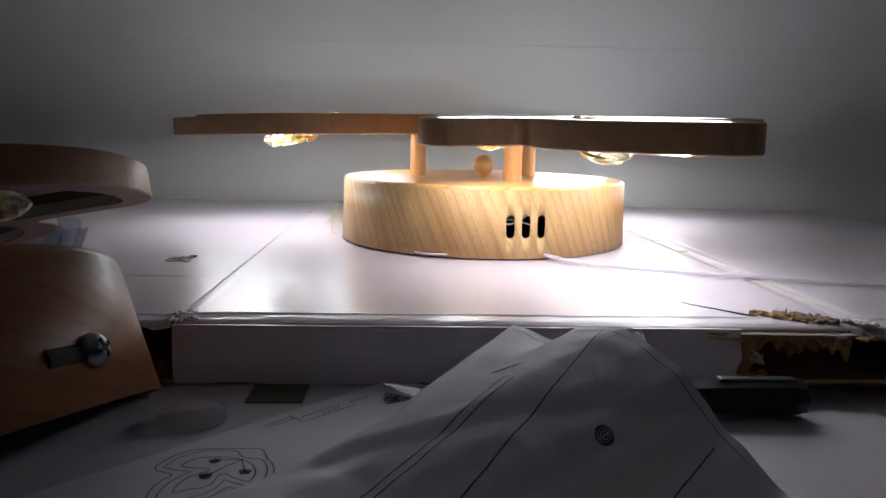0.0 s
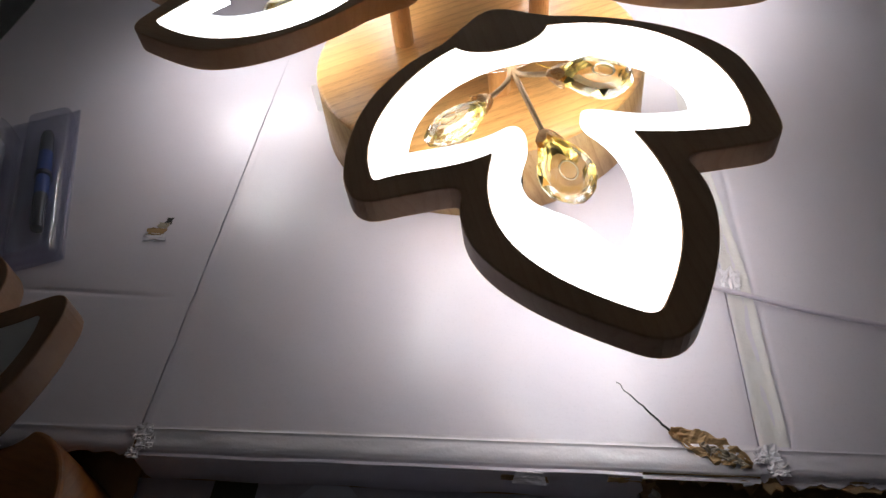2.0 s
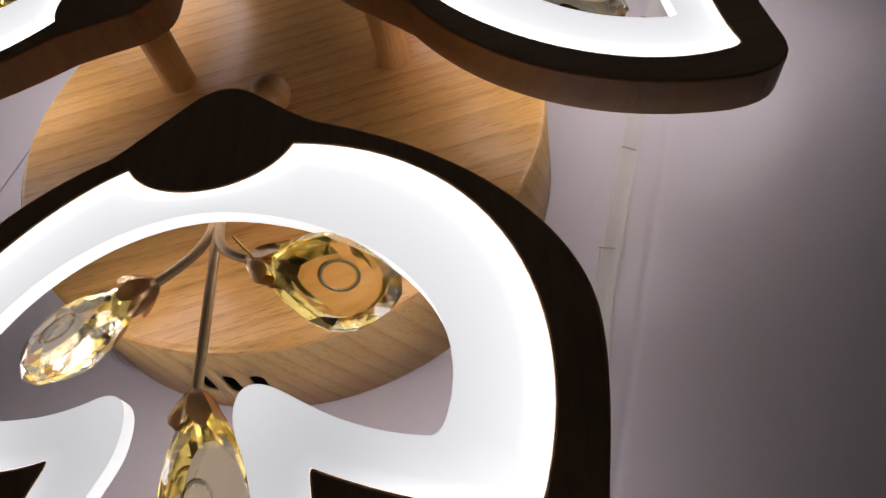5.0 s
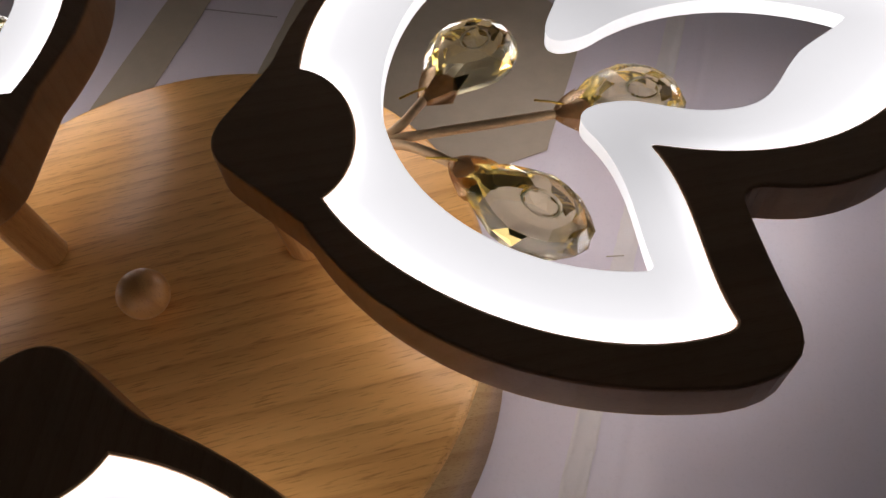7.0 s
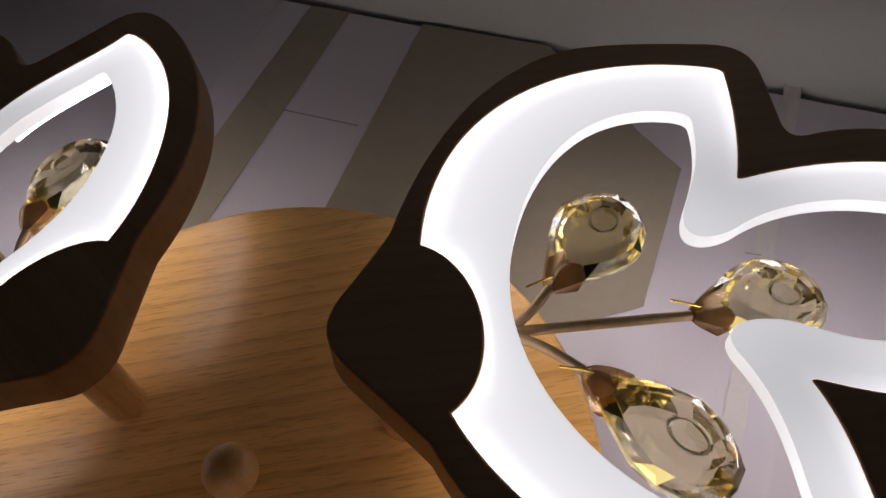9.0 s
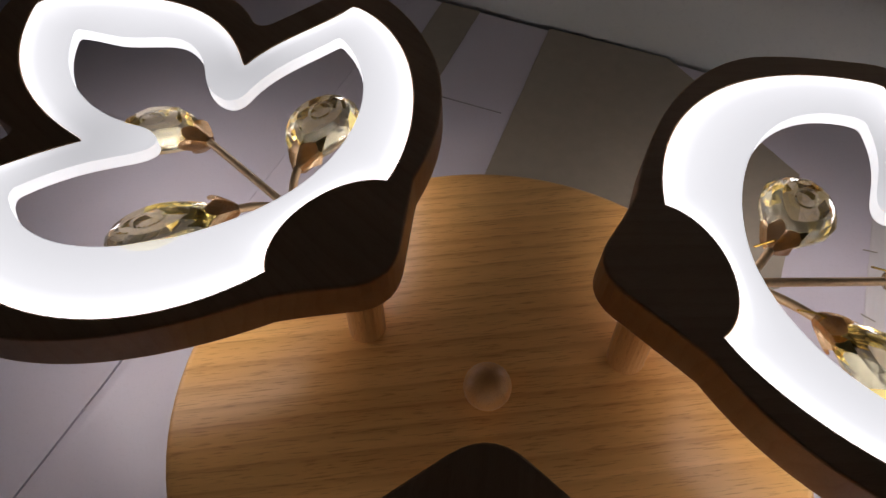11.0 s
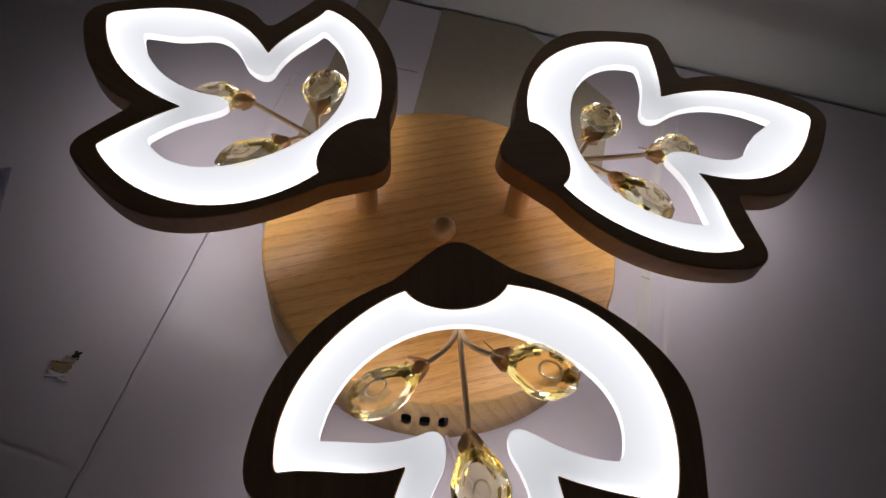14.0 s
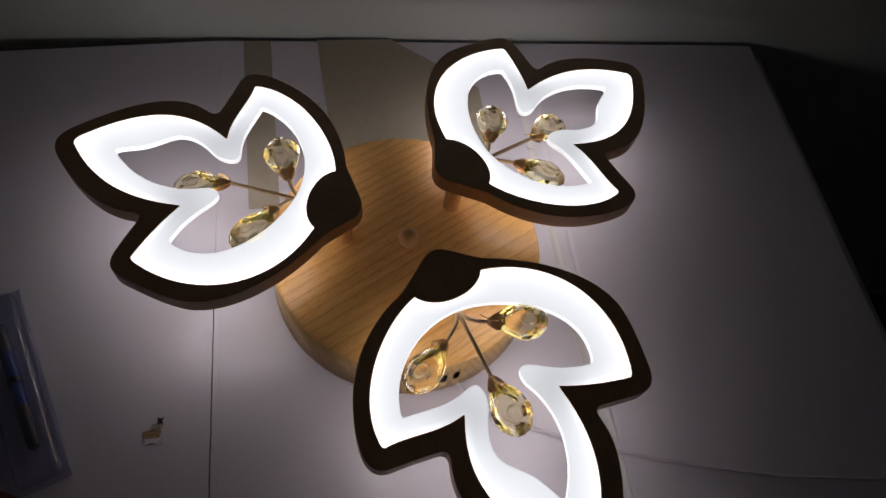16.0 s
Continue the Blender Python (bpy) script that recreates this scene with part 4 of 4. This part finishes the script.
turned("barrel", ((0.0, 0.0), (0.0040, 0.0006), (0.0056, 0.004), (0.0060, 0.010), (0.0060, 0.034), (0.0, 0.034)), plain("smoky_plastic", (0.06, 0.06, 0.07), 0.12), "smoky dark barrel end")
turned("sleeve", ((0.0, 0.034), (0.0062, 0.034), (0.0062, 0.064), (0.0, 0.064)), BLUE, "glossy blue sleeve")
turned("band", ((0.0042, 0.063), (0.0074, 0.064), (0.0074, 0.069), (0.0042, 0.071)), RUBBER, "black band")
turned("cap", ((0.0, 0.070), (0.0060, 0.070), (0.0060, 0.094), (0.0, 0.094)), BLUE, "blue cap")
turned("cap_end", ((0.0, 0.094), (0.0058, 0.094), (0.0058, 0.130), (0.0050, 0.137), (0.0, 0.1405)), plain("smoky_cap", (0.05, 0.05, 0.06), 0.1), "smoky dark cap end")

# ---- instruction sheet ----
E1, E2 = Vector((0.7071, 0.7071, 0)), Vector((0.7071, -0.7071, 0))


def smooth(a, b, x):
    t = max(0.0, min(1.0, (x - a) / (b - a)))
    return t * t * (3 - 2 * t)


def knots(x, table):
    """Soft piecewise line through (x, y) pairs."""
    if x <= table[0][0]:
        return table[0][1]
    for (x0, y0), (x1, y1) in zip(table, table[1:]):
        if x <= x1:
            t = (x - x0) / (x1 - x0)
            return y0 + (y1 - y0) * (0.6 * t + 0.4 * t * t * (3 - 2 * t))
    return table[-1][1]


def sheet(p, q):
    """The paper's surface: flat, then a slope up past a small hump to a sharp fold, and a steep far side; it sinks towards the viewer."""
    back = max(0.0, -0.290 - p)
    start = 0.232 + 0.40 * min(0.11, back)
    fold = 0.3128 - 0.08 * min(0.14, back)
    span = fold - start
    top = 0.0175 - ZL - 0.14 * min(0.15, back)
    hump = 0.0070 - ZL - 0.05 * min(0.10, back) - 0.12 * max(0.0, min(0.15, back) - 0.10)
    hump = min(hump, top - 0.002)
    dip = 0.0075 * (1 - smooth(0.0, 0.045, back))
    z = ZL + 0.0010 + knots(q, (
        (start - 0.004, 0.0), (start + 0.12 * span, 0.72 * hump), (start + 0.27 * span, hump), (start + 0.60 * span, 0.5 * (hump + top) - dip),
        (start + 0.73 * span, 0.25 * hump + 0.75 * top - 0.2 * dip), (fold, top), (fold + 0.014, 0.93 * top), (fold + 0.027, 0.80 * top),
        (fold + 0.040, 0.57 * top), (fold + 0.053, 0.33 * top), (fold + 0.075, 0.0)))
    k = smooth(start, start + 0.02, q)
    z += k * (0.0009 * noise.noise((p * 26, q * 34, 1.0)) + 0.0004 * noise.noise((p * 90, q * 110, 2.0)))
    # sharp secondary folds
    for at, lean_by, deep in ((0.285, 0.25, 0.0015), (0.340, -0.45, 0.0016), (0.352, 0.55, 0.0014)):
        off = abs(q - at - lean_by * (-0.33 - p))
        z -= deep * max(0.0, 1 - off / 0.010) * k
    v = p * E1 + q * E2
    return Vector((v.x, v.y, max(z, ZL + 0.0008)))


manual = thing("instruction_sheet", STRETCH, "crumpled white paper instruction sheet with line drawings, folded up", "paper")
bm = bmesh.new()
grid = []
for i in range(111):
    q = 0.183 + 0.210 * i / 110
    col = []
    for j in range(91):
        p = -0.530 + 0.240 * j / 90 - 0.009 * smooth(0.255, 0.232, q) * j / 90
        col.append(bm.verts.new(sheet(p, q)))
    grid.append(col)
for a, b in zip(grid, grid[1:]):
    for j in range(90):
        bm.faces.new((a[j], b[j], b[j + 1], a[j + 1]))
page = part("page", thicken(bm, 0.00012), PAPER, manual, smooth=True)


def ink(lines, name, width=0.00045):
    """Printed lines: thin raised ribbons that follow the paper."""
    bm = bmesh.new()
    for line in lines:
        dense = []
        for (p0, q0), (p1, q1) in zip(line, line[1:]):
            n = max(1, int(math.dist((p0, q0), (p1, q1)) / 0.004))
            dense += [(p0 + (p1 - p0) * k / n, q0 + (q1 - q0) * k / n) for k in range(n)]
        dense.append(line[-1])
        if len(dense) < 2:
            continue
        prev = None
        for k, (p, q) in enumerate(dense):
            a, b = dense[max(0, k - 1)], dense[min(len(dense) - 1, k + 1)]
            d = Vector((b[0] - a[0], b[1] - a[1]))
            d = d.normalized() if d.length else Vector((1, 0))
            n = Vector((-d.y, d.x)) * width / 2
            pair = [bm.verts.new(sheet(p + s * n.x, q + s * n.y) + Vector((0, 0, 0.0004))) for s in (1, -1)]
            if prev:
                bm.faces.new((prev[0], prev[1], pair[1], pair[0]))
            prev = pair
    return part(name, bm, INK, manual, "thin black print")


def drawn(loop, scale, turn, p, q):
    c, s = math.cos(radians(turn)), math.sin(radians(turn))
    pts = [(p + scale * (x * c - y * s), q + scale * (x * s + y * c)) for x, y in loop[::5]]
    return pts + pts[:1]


def petal_drawing(scale, turn, p, q):
    lines = [drawn(loop, scale, turn, p, q) for loop in (FRAME_OUT, WHITE_OUT, CUT_OUT)]
    c, s = math.cos(radians(turn)), math.sin(radians(turn))
    for x, y, r in ((125, 10, 14), (68, -48, 13), (60, 46, 13)):
        for k in (1.0, 0.62, 0.3):
            lines.append(drawn([(x + r * k * math.cos(a / 4), y + r * k * math.sin(a / 4)) for a in range(75)], scale, turn, p, q))
        lines.append([(p + scale * (25 * c), q + scale * (25 * s)), (p + scale * (x * c - y * s), q + scale * (x * s + y * c))])
    return lines


part("torn_corner", torn_leaf((-0.0885, -0.4650, 0.0060), (-0.0687, -0.4710, -0.0015), (-0.0662, -0.4635, -0.0020), (-0.0752, -0.4540, 0.0), 33.0, 0.0016, 0.0002), PAPER, manual, "curled torn corner of the paper", smooth=True)
M = 0.000185
ink(petal_drawing(M, 165, -0.4150, 0.2120), "petal_drawing")
ink([l for t in (40, 160, 280) for l in petal_drawing(0.000032, t, -0.3250, 0.2065)], "lamp_drawing", 0.0004)
ink([[(-0.3930, 0.1900), (-0.3770, 0.1900)], [(-0.3930, 0.1925), (-0.3770, 0.1925)], [(-0.3770, 0.1885), (-0.3770, 0.1990), (-0.3450, 0.1990), (-0.3450, 0.1945), (-0.3330, 0.1945)]], "title_block")
ink([[(-0.3740 + 0.0022 * k, 0.1935), (-0.3728 + 0.0022 * k, 0.1935)] for k in range(11)] + [[(-0.3640 + 0.003 * k, 0.1965), (-0.3620 + 0.003 * k, 0.1965)] for k in range(4)], "small_print", 0.0010)
ink([[(-0.460, 0.3400), (-0.340, 0.3166), (-0.2925, 0.3060)], [(-0.480, 0.3190), (-0.357, 0.3010), (-0.357, 0.3045), (-0.480, 0.3225)], [(-0.2955, 0.2450), (-0.2965, 0.2700), (-0.2955, 0.3000), (-0.2960, 0.3350), (-0.2960, 0.3750)], [(-0.400, 0.3700), (-0.305, 0.3640)]], "frame_line", 0.0005)
ink([[(-0.3535, 0.2905), (-0.3405, 0.2975), (-0.345, 0.2965), (-0.3540, 0.2920)], [(-0.352, 0.2915), (-0.342, 0.2970)]], "arrow_mark", 0.0008)
ink([[(-0.352 + 0.0045 * k * math.cos(a / 3), 0.342 + 0.0028 * k * math.sin(a / 3)) for a in range(20)] for k in (0.25, 0.55, 0.8, 1.0)], "drop_drawing", 0.0005)
ink([[(-0.374 + 0.004 * k, 0.2310 + 0.0015 * (k % 2)), (-0.372 + 0.004 * k, 0.2350 - 0.001 * (k % 3))] for k in range(6)], "scribble", 0.0006)

# ---- plastic bag ----
bag = bmesh.new()
bmesh.ops.create_icosphere(bag, subdivisions=4, radius=1.0)
for v in bag.verts:
    d = v.co.normalized()
    r = 1 + 0.14 * noise.noise(d * 1.4) + 0.05 * abs(noise.noise(d * 3.5))
    v.co = Vector((-0.182 + 0.0165 * d.x * r, -0.4135 + 0.0145 * d.y * r, max(ZL + 0.0003, ZL + 0.003 + 0.0055 * d.z * r)))
tagged(part("plastic_bag", bag, BAG, smooth=True), "small crumpled clear plastic bag on the lower carton", "bag")

# ---- room ----
SKEW = Matrix.Translation((-0.2, 0.366, 0.0)) @ Matrix.Rotation(radians(-2.0), 4, "Z") @ Matrix.Translation((0.2, -0.366, 0.0))
# south, east and west walls are unseen, added to shape the bounce
for name, x0, y0, x1, y1, z0, z1 in (("wall_north", -1.7, 0.366, 2.2, 0.5, -0.9, 0.23495), ("wall_north_upper", -1.7, 0.3662, 2.2, 0.5, 0.2351, 1.4), ("unseen_south", -1.6, -2.5, 2.0, -2.4, -0.9, 1.4), ("unseen_west", -1.35, -2.5, -1.25, 0.55, -0.9, 1.4), ("unseen_east", 2.0, -2.5, 2.1, 0.55, -0.9, 1.4)):
    wall = tagged(part(name, box(bmesh.new(), x0, y0, z0, x1, y1, z1, 0.0006), WALL if "north" in name or "west" in name else WALL_UNSEEN_DARK), "painted grey-white wall board above a joint" if "upper" in name else "painted grey-white wall" if "north" in name or "west" in name else "unseen dark wall, added to hold back bounce", kind="structure")
    if "north" in name:
        wall.matrix_world = SKEW
tagged(part("floor", box(bmesh.new(), -1.7, -2.6, -1.0, 2.2, 0.6, -0.9), FLOOR), "dark floor", kind="structure")
# unseen ceiling, added to bounce the lamp's light back down
tagged(part("ceiling", box(bmesh.new(), -1.7, -2.6, 1.4, 2.2, 0.6, 1.5), plain("ceiling_paint", (0.78, 0.78, 0.77), 0.8)), "unseen white ceiling, added for its bounce", kind="structure")
bm = box(bmesh.new(), -0.92, 0.0, -0.55, -0.60, 0.30, -0.12, 0.02)
tagged(part("red_bag", bm, RED), "dark red cloth bag beside the cartons", "bag")
